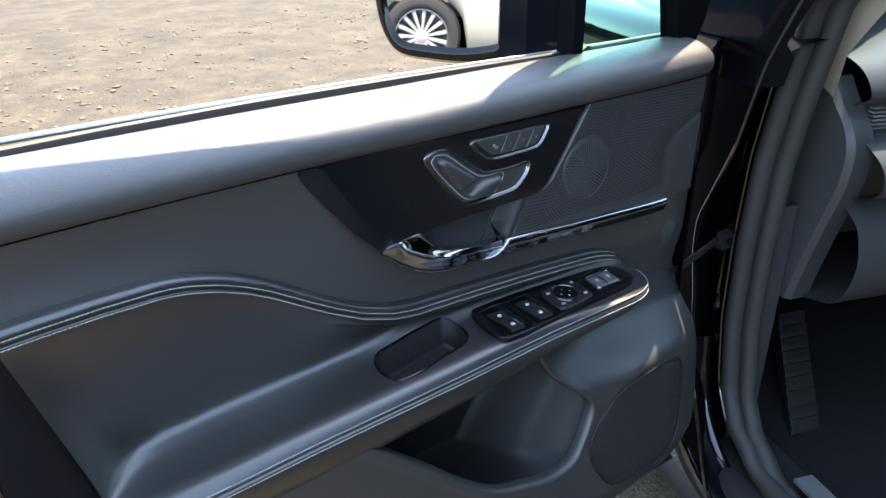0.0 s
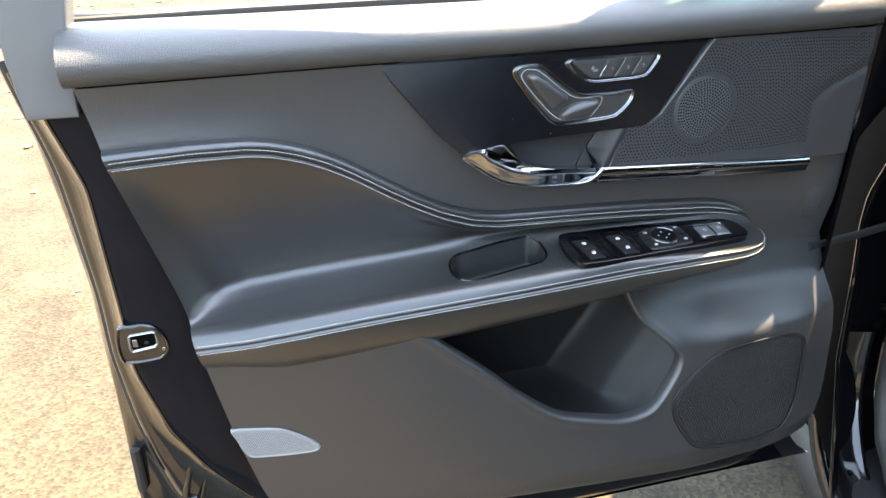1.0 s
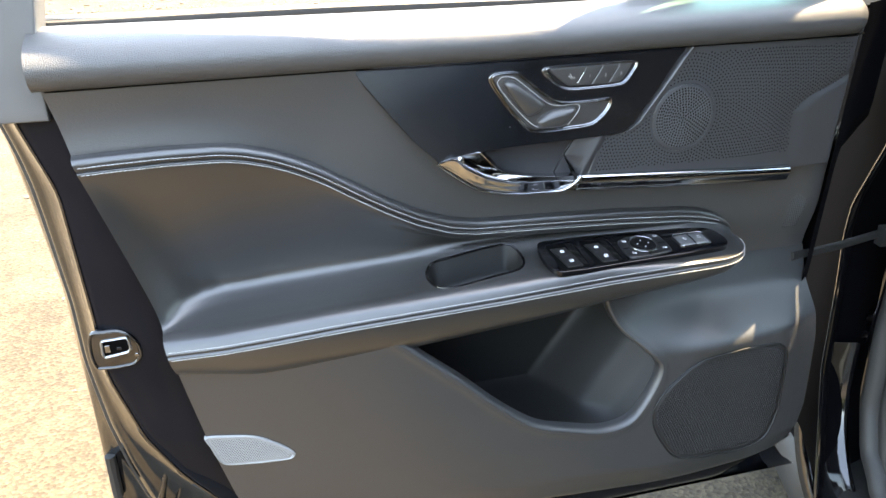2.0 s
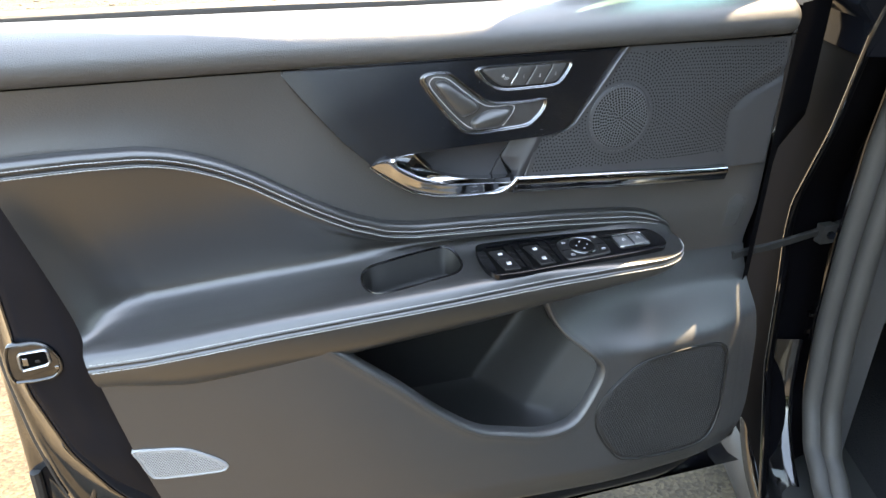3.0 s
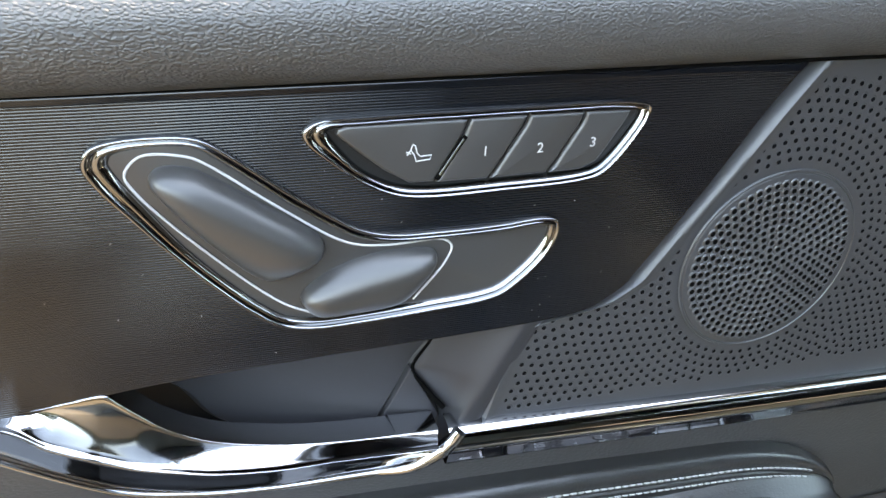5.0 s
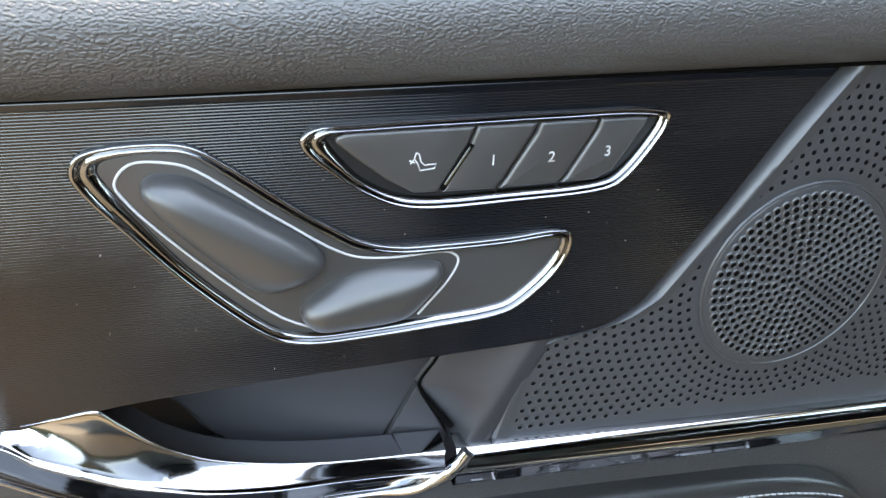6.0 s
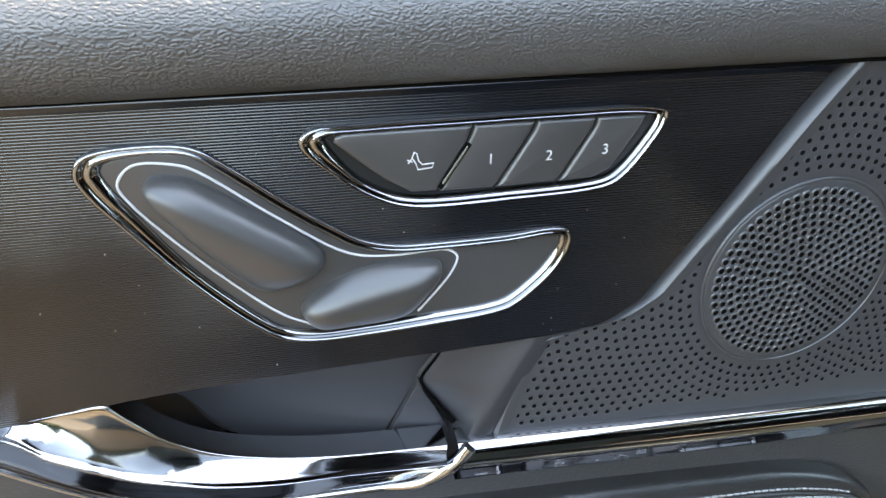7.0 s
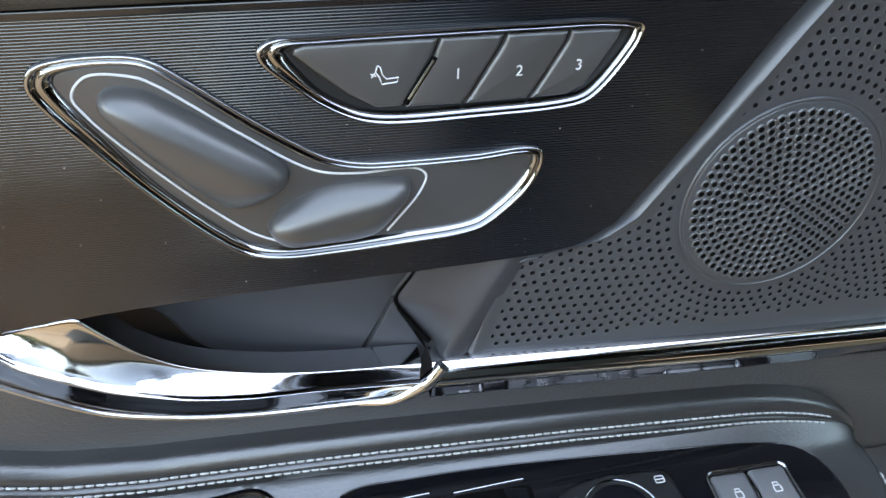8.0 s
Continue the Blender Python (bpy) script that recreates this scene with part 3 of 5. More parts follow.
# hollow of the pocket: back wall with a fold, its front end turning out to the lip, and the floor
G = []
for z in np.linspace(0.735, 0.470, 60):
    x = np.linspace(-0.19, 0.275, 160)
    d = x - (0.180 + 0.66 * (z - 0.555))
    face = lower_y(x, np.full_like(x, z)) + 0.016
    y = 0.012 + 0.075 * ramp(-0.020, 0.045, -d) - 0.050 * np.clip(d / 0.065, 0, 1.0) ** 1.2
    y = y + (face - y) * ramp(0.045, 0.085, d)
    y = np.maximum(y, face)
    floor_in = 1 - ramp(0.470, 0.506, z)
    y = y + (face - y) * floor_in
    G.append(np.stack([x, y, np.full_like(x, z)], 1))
# Darker plastic paints in the shade inside the pocket
part("map_pocket", grid_mesh(np.array(G)[:, ::-1]), SHADEPLASTIC, lower, "black map pocket darkened for shade")


def quick(f, x0, x1, z0, z1, step=0.002):
    """A depth function laid out on a fine grid, for many single points."""
    gx, gz = np.arange(x0, x1 + step, step), np.arange(z0, z1 + step, step)
    T = f(*np.meshgrid(gx, gz)).tolist()

    def g(x, z):
        a, b = min(max((x - x0) / step, 0), len(gx) - 1.001), min(max((z - z0) / step, 0), len(gz) - 1.001)
        i, j = int(a), int(b)
        a, b = a - i, b - j
        return (T[j][i] * (1 - a) + T[j][i + 1] * a) * (1 - b) + (T[j + 1][i] * (1 - a) + T[j + 1][i + 1] * a) * b
    return g


# ribbed decor trim
TL = soft(table((0.897, 0.901, 0.929, 0.9645, 0.997, 1.0125), (-0.0580, -0.0610, -0.0910, -0.1205, -0.1465, -0.1575)), 0.006)
TR = soft(table((0.897, 0.906, 0.910, 0.913, 0.9155, 0.917, 0.920, 0.929, 0.946, 0.970, 0.999, 1.018), (-0.054, -0.03, 0.000, 0.050, 0.140, 0.163, 0.177, 0.190, 0.2015, 0.218, 0.2370, 0.2520)), 0.0026)


def trim_y(x, z):
    """Depth of the decor trim's face, gently bowed."""
    return BOW(x) - 0.0012 - 0.0008 * np.sin(np.clip((np.asarray(z) - 0.899) / 0.118, 0, 1) * math.pi)


SEAT = spline([(-0.0020, 0.9945), (0.0003, 0.9998), (0.0065, 1.0023), (0.026, 1.0030), (0.033, 1.0012), (0.040, 0.9965), (0.060, 0.9805), (0.072, 0.9720), (0.081, 0.9665), (0.092, 0.9635), (0.108, 0.9630), (0.132, 0.9635), (0.1485, 0.9648), (0.1545, 0.9632), (0.1558, 0.9580), (0.1515, 0.9480), (0.143, 0.9385), (0.135, 0.9325), (0.126, 0.9302), (0.109, 0.9288), (0.083, 0.9272), (0.063, 0.9270), (0.052, 0.9298), (0.043, 0.9368), (0.033, 0.9470), (0.0205, 0.9615), (0.0092, 0.9760), (0.0004, 0.9882)], 4, True)
MEM = spline([(0.0625, 1.0015), (0.0660, 1.0050), (0.0830, 1.0062), (0.119, 1.0070), (0.147, 1.0075), (0.1765, 1.0075), (0.1845, 1.0055), (0.1842, 1.0015), (0.1800, 0.9935), (0.1730, 0.9840), (0.1680, 0.9800), (0.1590, 0.9780), (0.131, 0.9768), (0.107, 0.9762), (0.0965, 0.9770), (0.0890, 0.9792), (0.0810, 0.9835), (0.0716, 0.9905), (0.0636, 0.9978)], 4, True)
zr = np.arange(0.8985, 1.0166, 0.00094 / 8)
G = []
for z in zr:
    zz0 = min(z, 1.0125)
    xa, xb = float(TL(zz0)), float(TR(z))
    xx = np.linspace(xa, max(xb, xa + 0.0005), 190)
    edge_d = np.minimum(xx - xa, xb - xx)
    rib = 0.000060 * math.sin(z / 0.00094 * 2 * math.pi) * ramp(0.0025, 0.0032, 1.0158 - z)
    zz = z + 0.003 * np.clip(xx / 0.25, 0, 1) * ramp(0.95, 1.0125, z)
    sd = np.maximum(inside(SEAT, xx, zz), inside(MEM, xx, zz))
    fold = (xx - (-0.051 - 0.78 * (z - 0.911))) * 0.79
    y = trim_y(xx, zz) - rib + 0.085 * 0.0012 * np.log1p(np.exp(np.clip(-fold / 0.0012, -30, 30))) + 0.0030 * (1 - ramp(0, 0.0009, edge_d)) + 0.0014 * np.clip((z - 1.0148) / 0.0016, 0, 1) ** 2 + 0.008 * ramp(0.0016, 0.0030, sd)
    G.append(np.stack([xx, y, zz], 1))
trim = part("decor_trim", grid_mesh(np.array(G)[::-1, ::-1]), RIBBED, door, "ribbed piano black decor trim")


# dimpled front panel beside the trim
def front_y(x, z):
    """Depth of the dimpled panel: flush, with a raised field along the front edge."""
    x, z = np.asarray(x, float), np.asarray(z, float)
    bound = np.interp(z, (0.84, 0.925, 0.943, 0.962, 0.99), (0.441, 0.434, 0.455, 0.500, 0.56))
    return BOW(x) + 0.0005 - 0.0028 * ramp(-0.010, 0.016, x - bound) + 0.003 * ramp(-0.05, 0.0, x - bound)


front_quick = quick(front_y, 0.10, 0.54, 0.83, 1.03)


def front_put(x, z, h=0.0):
    return (x, front_quick(x, z) - h, z)


PL = soft(table((0.842, 0.868, 0.900, 0.9135, 0.917, 0.920, 0.929, 0.946, 0.970, 0.999, 1.020), (0.120, 0.1285, 0.136, 0.141, 0.163, 0.177, 0.1905, 0.202, 0.2185, 0.2375, 0.2525)), 0.0026)
PB = table((0.12, 0.44, 0.53), (0.866, 0.848, 0.846))
G = []
for z in np.linspace(0.846, 1.019, 120):
    xa = float(PL(z))
    xx = xa + (0.517 - xa) * np.linspace(0, 1, 130) ** 1.3
    yy = front_y(xx, np.full_like(xx, z)) + 0.010 * (1 - ramp(-0.002, 0.008, xx - xa)) - 0.0012 * np.exp(-((xx - xa - 0.0075) / 0.004) ** 2) + 0.010 * ramp(0.507, 0.517, xx)
    G.append(np.stack([xx, yy, np.full_like(xx, z)], 1))
perf = part("dimpled_panel", grid_mesh(np.array(G)[::-1, ::-1]), PERF, door, "dimpled dark plastic panel round the tweeter")
SPK = (0.2592, 0.9312)
pts = []
for q in range(12, 66):
    rad = 0.0040 * q
    n = 12 * round(math.pi * rad / 0.0049 / 6)
    for j in range(n):
        a = (j + 0.5 * (q % 2)) * 2 * math.pi / n
        x, z = SPK[0] + rad * math.cos(a), SPK[1] + rad * math.sin(a)
        if 0.87 < z < 1.012 and x > float(PL(z)) + 0.009 and z > float(PB(x)) + 0.006 and x < float(np.interp(z, (0.84, 0.925, 0.943, 0.962, 0.99), (0.441, 0.434, 0.455, 0.500, 0.56))) - 0.006 and x < 0.500:
            pts.append((x, z))
lips, holes = pits(pts, front_put, 0.00122, 0.00010, 8, 1.6)
tagged(part("dimple_lip", lips, PERF, perf), kind="stuff")
tagged(part("dimple_shade", holes, SHADEBLACK, perf, smooth=False), kind="stuff")

# tweeter grille
ang = np.arange(64) * 2 * math.pi / 64
ring = np.stack([SPK[0] + 0.0425 * np.cos(ang), SPK[1] + 0.0425 * np.sin(ang)], 1)
tweeter = part("tweeter_grille", plate(ring, front_put, 0.003, 0.0012, 0.0), PERF, door, "round black tweeter grille with fine holes")
pts = []
for q in range(0, 12):
    rad = 0.0034 * q
    n = max(1, int(2 * math.pi * rad / 0.0040))
    pts += [(SPK[0] + rad * math.cos((j + 0.5 * (q % 2)) * 2 * math.pi / n), SPK[1] + rad * math.sin((j + 0.5 * (q % 2)) * 2 * math.pi / n)) for j in range(n)]
lips, holes = pits(pts, lambda x, z, h: front_put(x, z, h + 0.0012), 0.0016, 0.0003, 10)
tagged(part("grille_lip", lips, PERF, tweeter), kind="stuff")
tagged(part("grille_hole_shade", holes, DARK, tweeter, smooth=False), kind="stuff")
part("grille_ring", tube([front_put(SPK[0] + 0.0428 * math.cos(a), SPK[1] + 0.0428 * math.sin(a), 0.0006) for a in ang], 0.0008, 6, True), PERF, tweeter)

# small perforated field low on the front edge of the panel
FIELD = [(0.472, 0.738), (0.498, 0.738), (0.501, 0.785), (0.482, 0.797), (0.470, 0.785)]


def edge_put(x, z, h=0.0):
    k = float(SEAM_Z(x) - z) / float(SEAM_Z(x) - CREST_Z(x))
    return (x, float(CREST_Y(x)) + 0.006 + 0.012 * float(ramp(1.0, 1.35, k)) - 0.0004 - h, z)


pts = [(0.468 + 0.0036 * i + 0.0018 * (j % 2), 0.738 + 0.0031 * j) for i in range(11) for j in range(20)]
sdv = inside(FIELD, np.array([p[0] for p in pts]), np.array([p[1] for p in pts]))
lips, holes = pits([p for p, d in zip(pts, sdv) if d > 0.001], edge_put, 0.0011, 0.0002, 6)
tagged(part("dimple_lip", lips, PERF, insert), kind="stuff")
tagged(part("dimple_shade", holes, DARK, insert, smooth=False), kind="stuff")

# release recess behind the chrome lever
HOLLOW_X = np.linspace(-0.050, 0.150, 40)
G = []
for z in np.linspace(0.840, 0.925, 20):
    y = 0.034 - 0.020 * ramp(0.095, 0.150, HOLLOW_X - 0.3 * (z - 0.88))
    G.append(np.stack([HOLLOW_X, y, np.full_like(HOLLOW_X, z)], 1))
# Cavity colour carries the shade behind the lever
recess = part("release_recess", grid_mesh(np.array(G)[::-1, ::-1]), SHADEPLASTIC, door, "deep black finger recess")
PANEL = spline([(-0.010, 0.930), (0.001, 0.900), (0.008, 0.8925), (0.0140, 0.8860), (0.0215, 0.8745), (0.0290, 0.8685), (0.0400, 0.8640), (0.0510, 0.8620), (0.0680, 0.8595), (0.0860, 0.8590), (0.0918, 0.8618), (0.0984, 0.8720), (0.1068, 0.8870), (0.1148, 0.9011), (0.1250, 0.9190), (0.060, 0.9300)], 5, True)


def panel_put(x, z, h=0.0):
    return (x, 0.0190 - 0.006 * float(ramp(0.04, 0.110, x)) + 0.004 * math.sin(math.pi * min(max((z - 0.86) / 0.06, 0), 1)) - h, z)


part("recess_panel", cover(PANEL, panel_put, 0.0015, 14), SATINKEY, recess, "satin black finger panel")
TRI = dense([(0.1045, 0.8915), (0.1180, 0.8640), (0.1160, 0.8570), (0.0880, 0.8570), (0.0930, 0.8655)], 0.002)
part("recess_corner", plate(TRI, lambda x, z, h: (x, 0.0125 - 0.09 * (x - 0.10) - h, z), 0.010, 0.0006), SATINKEY, recess, "satin black corner piece")
part("recess_joint", tube(spline([(0.1205, 0.0120, 0.918), (0.1120, 0.0130, 0.902), (0.1055, 0.0125, 0.8905), (0.1120, 0.0108, 0.8790), (0.1190, 0.0088, 0.8700)], 6), np.linspace(0.0005, 0.0012, 25), 6), DARK, recess)
# ramp that rises from the recess to the rounded edge of the dimpled panel
G = []
for z in np.linspace(0.852, 0.9185, 40):
    r0 = float(np.interp(z, (0.852, 0.875, 0.915, 0.92), (0.1155, 0.126, 0.145, 0.1475)))
    g0 = min(float(np.interp(z, (0.852, 0.859, 0.875, 0.8905, 0.902, 0.92), (0.133, 0.128, 0.115, 0.1055, 0.1120, 0.1225))), r0 - 0.003)
    G.append([(g0 + (r0 - g0) * k, y, z) for k, y in ((-0.15, 0.020), (0.0, 0.0130), (0.25, 0.0103), (0.5, 0.0076), (0.72, 0.0050), (0.85, 0.0030), (0.95, 0.0012), (1.0, 0.0004))] + [(r0 + 0.0022, -0.0006, z), (r0 + 0.0045, -0.0005, z), (r0 + 0.010, 0.0006, z), (r0 + 0.013, 0.003, z)])
# Ramp takes the darker recess plastic to stand in for its shade
part("recess_ramp", loft(np.swapaxes(np.array(G), 0, 1)[::-1], 2), SATINKEY, recess, "smooth ramp with a rounded edge, darkened for shade", crease=180)

# chrome release lever and trim strip
T = spline([(-0.0590, 0.8985), (-0.0500, 0.9048), (-0.0340, 0.9066), (-0.0200, 0.9083), (-0.0102, 0.9094), (-0.0080, 0.9087), (-0.0020, 0.9020), (0.0090, 0.8905), (0.0240, 0.8810), (0.0470, 0.8742), (0.0710, 0.8706), (0.1140, 0.8680)], 8)
Cr = spline([(-0.0598, 0.8982), (-0.0490, 0.9035), (-0.0400, 0.9040), (-0.0290, 0.8948), (-0.0165, 0.8872), (-0.0130, 0.8852), (-0.0025, 0.8800), (0.0100, 0.8760), (0.0240, 0.8722), (0.0470, 0.8690), (0.0710, 0.8680), (0.1120, 0.8650)], 8)
Bt = spline([(-0.0605, 0.8975), (-0.0480, 0.8885), (-0.0360, 0.8795), (-0.0260, 0.8725), (-0.0160, 0.8660), (-0.0125, 0.8640), (-0.0030, 0.8600), (0.0090, 0.8570), (0.0240, 0.8540), (0.0470, 0.8515), (0.0700, 0.8508), (0.1050, 0.8500)], 8)
CY = np.interp(np.arange(len(T)), np.arange(12) * 8, (-0.001, -0.0042, -0.0064, -0.0080, -0.0085, -0.0085, -0.0090, -0.0095, -0.0100, -0.0100, -0.0095, -0.0090))
grow = np.clip(np.linalg.norm(Cr - T, axis=1) / 0.010, 0.15, 1.0)


def at_depth(p, y):
    return np.stack([p[:, 0], np.broadcast_to(y, (len(p),)), p[:, 1]], 1)


def between(a, b, k):
    return a + (b - a) * k


def scoop(k):
    """Depth of the upper facet from its raised lip to the crease."""
    return -0.0012 + (CY + 0.0012) * k + 0.0014 * grow * math.sin(math.pi * k)


lever_lines = [at_depth(T, 0.010), at_depth(T, -0.0010), at_depth(between(T, Cr, 0.02), -0.0021), at_depth(between(T, Cr, 0.05), -0.0022), at_depth(between(T, Cr, 0.09), scoop(0.09) - 0.0002)]
lever_lines += [at_depth(between(T, Cr, k), scoop(k)) for k in (0.25, 0.45, 0.65, 0.82, 0.92)]
lever_lines += [at_depth(between(T, Cr, 0.97), CY - 0.0008), at_depth(Cr, CY - 0.0010), at_depth(between(Cr, Bt, 0.05), CY - 0.0003)]
lever_lines += [at_depth(between(Cr, Bt, k), CY * 0.95 * (1 - k) - (0.0008 + 0.0032 * ramp(-0.01, 0.05, Cr[:, 0])) * k * grow) for k in (0.12, 0.4, 0.7, 0.95)] + [at_depth(Bt, 0.006)]
lever = part("release_lever", loft(np.array(lever_lines), 3), CHROME, door, "polished chrome door release lever")
part("lever_end", ([tuple(v[-1]) for v in lever_lines], [tuple(range(len(lever_lines)))]), CHROME, lever, smooth=False)
bead = np.array([(x, -0.0008 - 0.004 * ramp(0.085, 0.105, x), z) for x, z in spline([(-0.0612, 0.8975), (-0.0485, 0.8868), (-0.0365, 0.8778), (-0.0265, 0.8708), (-0.0130, 0.8624), (-0.0030, 0.8584), (0.0090, 0.8553), (0.0240, 0.8523), (0.0470, 0.8498), (0.0700, 0.8490), (0.0900, 0.8490), (0.1020, 0.8515), (0.1120, 0.8570), (0.1190, 0.8630), (0.1225, 0.8680)], 6)])
part("lever_bead", tube(bead, np.interp(np.linspace(0, 1, len(bead)), (0, 0.1, 0.6, 0.78, 0.88, 1), (0.0009, 0.0014, 0.0016, 0.0020, 0.0036, 0.0030)), 10), CHROME, lever)
part("lever_joint", tube(spline([(-0.0590, 0.0010, 0.9005), (-0.0565, 0.0006, 0.9022), (-0.0500, 0.0004, 0.9064), (-0.0340, 0.0004, 0.9082), (-0.0090, 0.0004, 0.9112)], 5), 0.0012, 6), DARK, lever)
sx = np.linspace(0.1182, 0.4365, 60)
st, sb = np.interp(sx, (0.12, 0.4365), (0.8685, 0.8505)), np.interp(sx, (0.12, 0.4365), (0.8465, 0.8290))
yb = BOW(sx)
strip_lines = []
for k, d in ((0.0, 0.006), (0.0, -0.0020), (0.05, -0.0042), (0.13, -0.0060), (0.26, -0.0074), (0.43, -0.0076), (0.48, -0.0066), (0.75, -0.0044), (0.97, -0.0024), (1.0, 0.006)):
    strip_lines.append(np.stack([sx, yb + d, st + (sb - st) * k], 1))
strip = part("chrome_strip", loft(np.array(strip_lines), 4), CHROME, door, "polished chrome trim strip")
end = np.array(strip_lines)[:, -1]
part("strip_end", ([tuple(p) for p in end], [tuple(range(len(end)))]), CHROME, strip, smooth=False)

# seat adjuster shaped like a seat

trim_quick = quick(trim_y, -0.02, 0.20, 0.92, 1.02)


def trim_put(x, z, h=0.0):
    return (x, float(trim_quick(x, z)) - h, z)


SEAT_IN = inner_line(SEAT, 0.0046, 0.0034, 0.0, 0.030)
MEM_IN = inner_line(MEM, 0.0036, 0.0058, 0.060, 0.084)
adjuster = part("seat_adjuster", plate(offset(SEAT_IN, -0.0005), lambda x, z, h: trim_put(x, z, h - 0.0014), 0.002, 0.0004), KEY, door, "seat-shaped power seat control with a chrome rim")
part("adjuster_rim", twin_bezel(SEAT, SEAT_IN, trim_put), RIMCHROME, adjuster, crease=70)
WL = spline([(0.063, 0.9335), (0.054, 0.9385), (0.032, 0.9600), (0.0115, 0.9850), (0.0095, 0.9905), (0.0145, 0.9962), (0.027, 0.9955), (0.0325, 0.9930), (0.055, 0.9755), (0.077, 0.9605), (0.091, 0.9582), (0.111, 0.9585), (0.1145, 0.9555), (0.1125, 0.9490), (0.101, 0.9340)], 6)
part("adjuster_line", tube([trim_put(x, z, -0.0009) for x, z in WL], 0.00045, 6), WHITE, adjuster)


def knob(poly, put, height, ridge, above, below, n=24):
    """A shaped key with steep flanks and a soft ridge from which it falls away above and below."""
    P = np.array(poly)
    c = P.mean(0)
    a, b = np.array(ridge[0]), np.array(ridge[1])
    e = (b - a) / np.linalg.norm(b - a)
    nrm = np.array((-e[1], e[0]))
    G = [[put(x, z, -0.002) for x, z in P]]
    for k in np.cos(np.linspace(0.0, 1.0, n) ** 1.4 * math.pi / 2):
        k = min(k, 1.0)
        ring = []
        for p in P:
            q = c + (p - c) * max(k, 0.004)
            s = float((q - a) @ nrm)
            roof = 1 - 0.62 * min(abs(s) / (above if s > 0 else below), 1.25) ** 1.7
            ring.append(put(q[0], q[1], height * max(roof, 0.12) * (1 - k ** 7) ** 0.5))
        G.append(ring)
    return grid_mesh(np.array(G), True)


KNOB = spline([(0.0160, 0.9890), (0.0190, 0.9925), (0.0280, 0.9920), (0.0335, 0.9890), (0.050, 0.9775), (0.0665, 0.9650), (0.0690, 0.9600), (0.0660, 0.9550), (0.0520, 0.9485), (0.0465, 0.9500), (0.0330, 0.9640), (0.0215, 0.9790)], 5, True)
part("backrest_knob", knob(KNOB, lambda x, z, h: trim_put(x, z, h - 0.001), 0.0092, ((0.020, 0.9885), (0.0650, 0.9590)), 0.0085, 0.017), KEY, adjuster, crease=180)
ROCK = spline([(0.0600, 0.9410), (0.0660, 0.9475), (0.0800, 0.9540), (0.0950, 0.9562), (0.1075, 0.9550), (0.1090, 0.9515), (0.1040, 0.9420), (0.0965, 0.9335), (0.0760, 0.9322), (0.0650, 0.9328), (0.0610, 0.9370)], 5, True)
part("cushion_knob", knob(ROCK, lambda x, z, h: trim_put(x, z, h - 0.001), 0.0085, ((0.061, 0.9400), (0.1085, 0.9515)), 0.0085, 0.015), KEY, adjuster, crease=180)

# memory buttons in a chrome frame
memory = part("memory_buttons", plate(offset(MEM_IN, -0.0005), lambda x, z, h: trim_put(x, z, h - 0.0024), 0.002, 0.0004), SHADEPLASTIC, door, "black seat memory buttons in a chrome frame")
part("memory_rim", twin_bezel(MEM, MEM_IN, trim_put), RIMCHROME, memory, crease=70)
CAPS = [
    [(0.0733, 0.9999), (0.0738, 1.0018), (0.0765, 1.0028), (0.100, 1.0031), (0.1175, 1.0033), (0.1155, 0.9975), (0.1062, 0.9815), (0.0980, 0.9815), (0.0890, 0.9868), (0.0800, 0.9940)],
    [(0.1185, 1.0033), (0.1385, 1.0036), (0.1370, 1.0000), (0.1280, 0.9845), (0.1255, 0.9812), (0.1072, 0.9812), (0.1160, 0.9965)],
    [(0.1397, 1.0036), (0.1595, 1.0038), (0.1588, 1.0005), (0.1500, 0.9850), (0.1475, 0.9818), (0.1268, 0.9812), (0.1292, 0.9845), (0.1385, 1.0000)],
    [(0.1607, 1.0038), (0.1775, 1.0038), (0.1765, 1.0005), (0.1705, 0.9905), (0.1670, 0.9852), (0.1610, 0.9822), (0.1488, 0.9818), (0.1512, 0.9850), (0.1600, 1.0005)],
]


for k in CAPS:
    part("memory_key", plate(offset(dense(k), -0.00008), lambda x, z, h: trim_put(x, z, h - 0.0013), 0.002, 0.0013), KEY, memory)
part("indicator_slot", tube([trim_put(0.1166, 0.9975, 0.00005), trim_put(0.1072, 0.9825, 0.00005)], 0.0010, 8, flat=0.4), DARK, memory)
part("indicator_bar", tube([trim_put(0.1160, 0.9966, 0.0004), trim_put(0.1082, 0.9842, 0.0004)], 0.00045, 8), CHROME, memory)


def legend(name, text, size, at, parent, tilt=(90, 0, 0)):
    """Raised printed characters as a mesh."""
    cu = bpy.data.curves.new(name, "FONT")
    cu.body, cu.size, cu.align_x, cu.align_y, cu.extrude = text, size, "CENTER", "CENTER", 0.00005
    tmp = bpy.data.objects.new(name, cu)
    scene.collection.objects.link(tmp)
    me = bpy.data.meshes.new_from_object(tmp.evaluated_get(bpy.context.evaluated_depsgraph_get()))
    bpy.data.objects.remove(tmp)
    me.transform(pose(*at, *tilt))
    me.materials.clear()
    me.materials.append(WHITE)
    ob = new(name, me)
    ob.parent = parent
    return ob


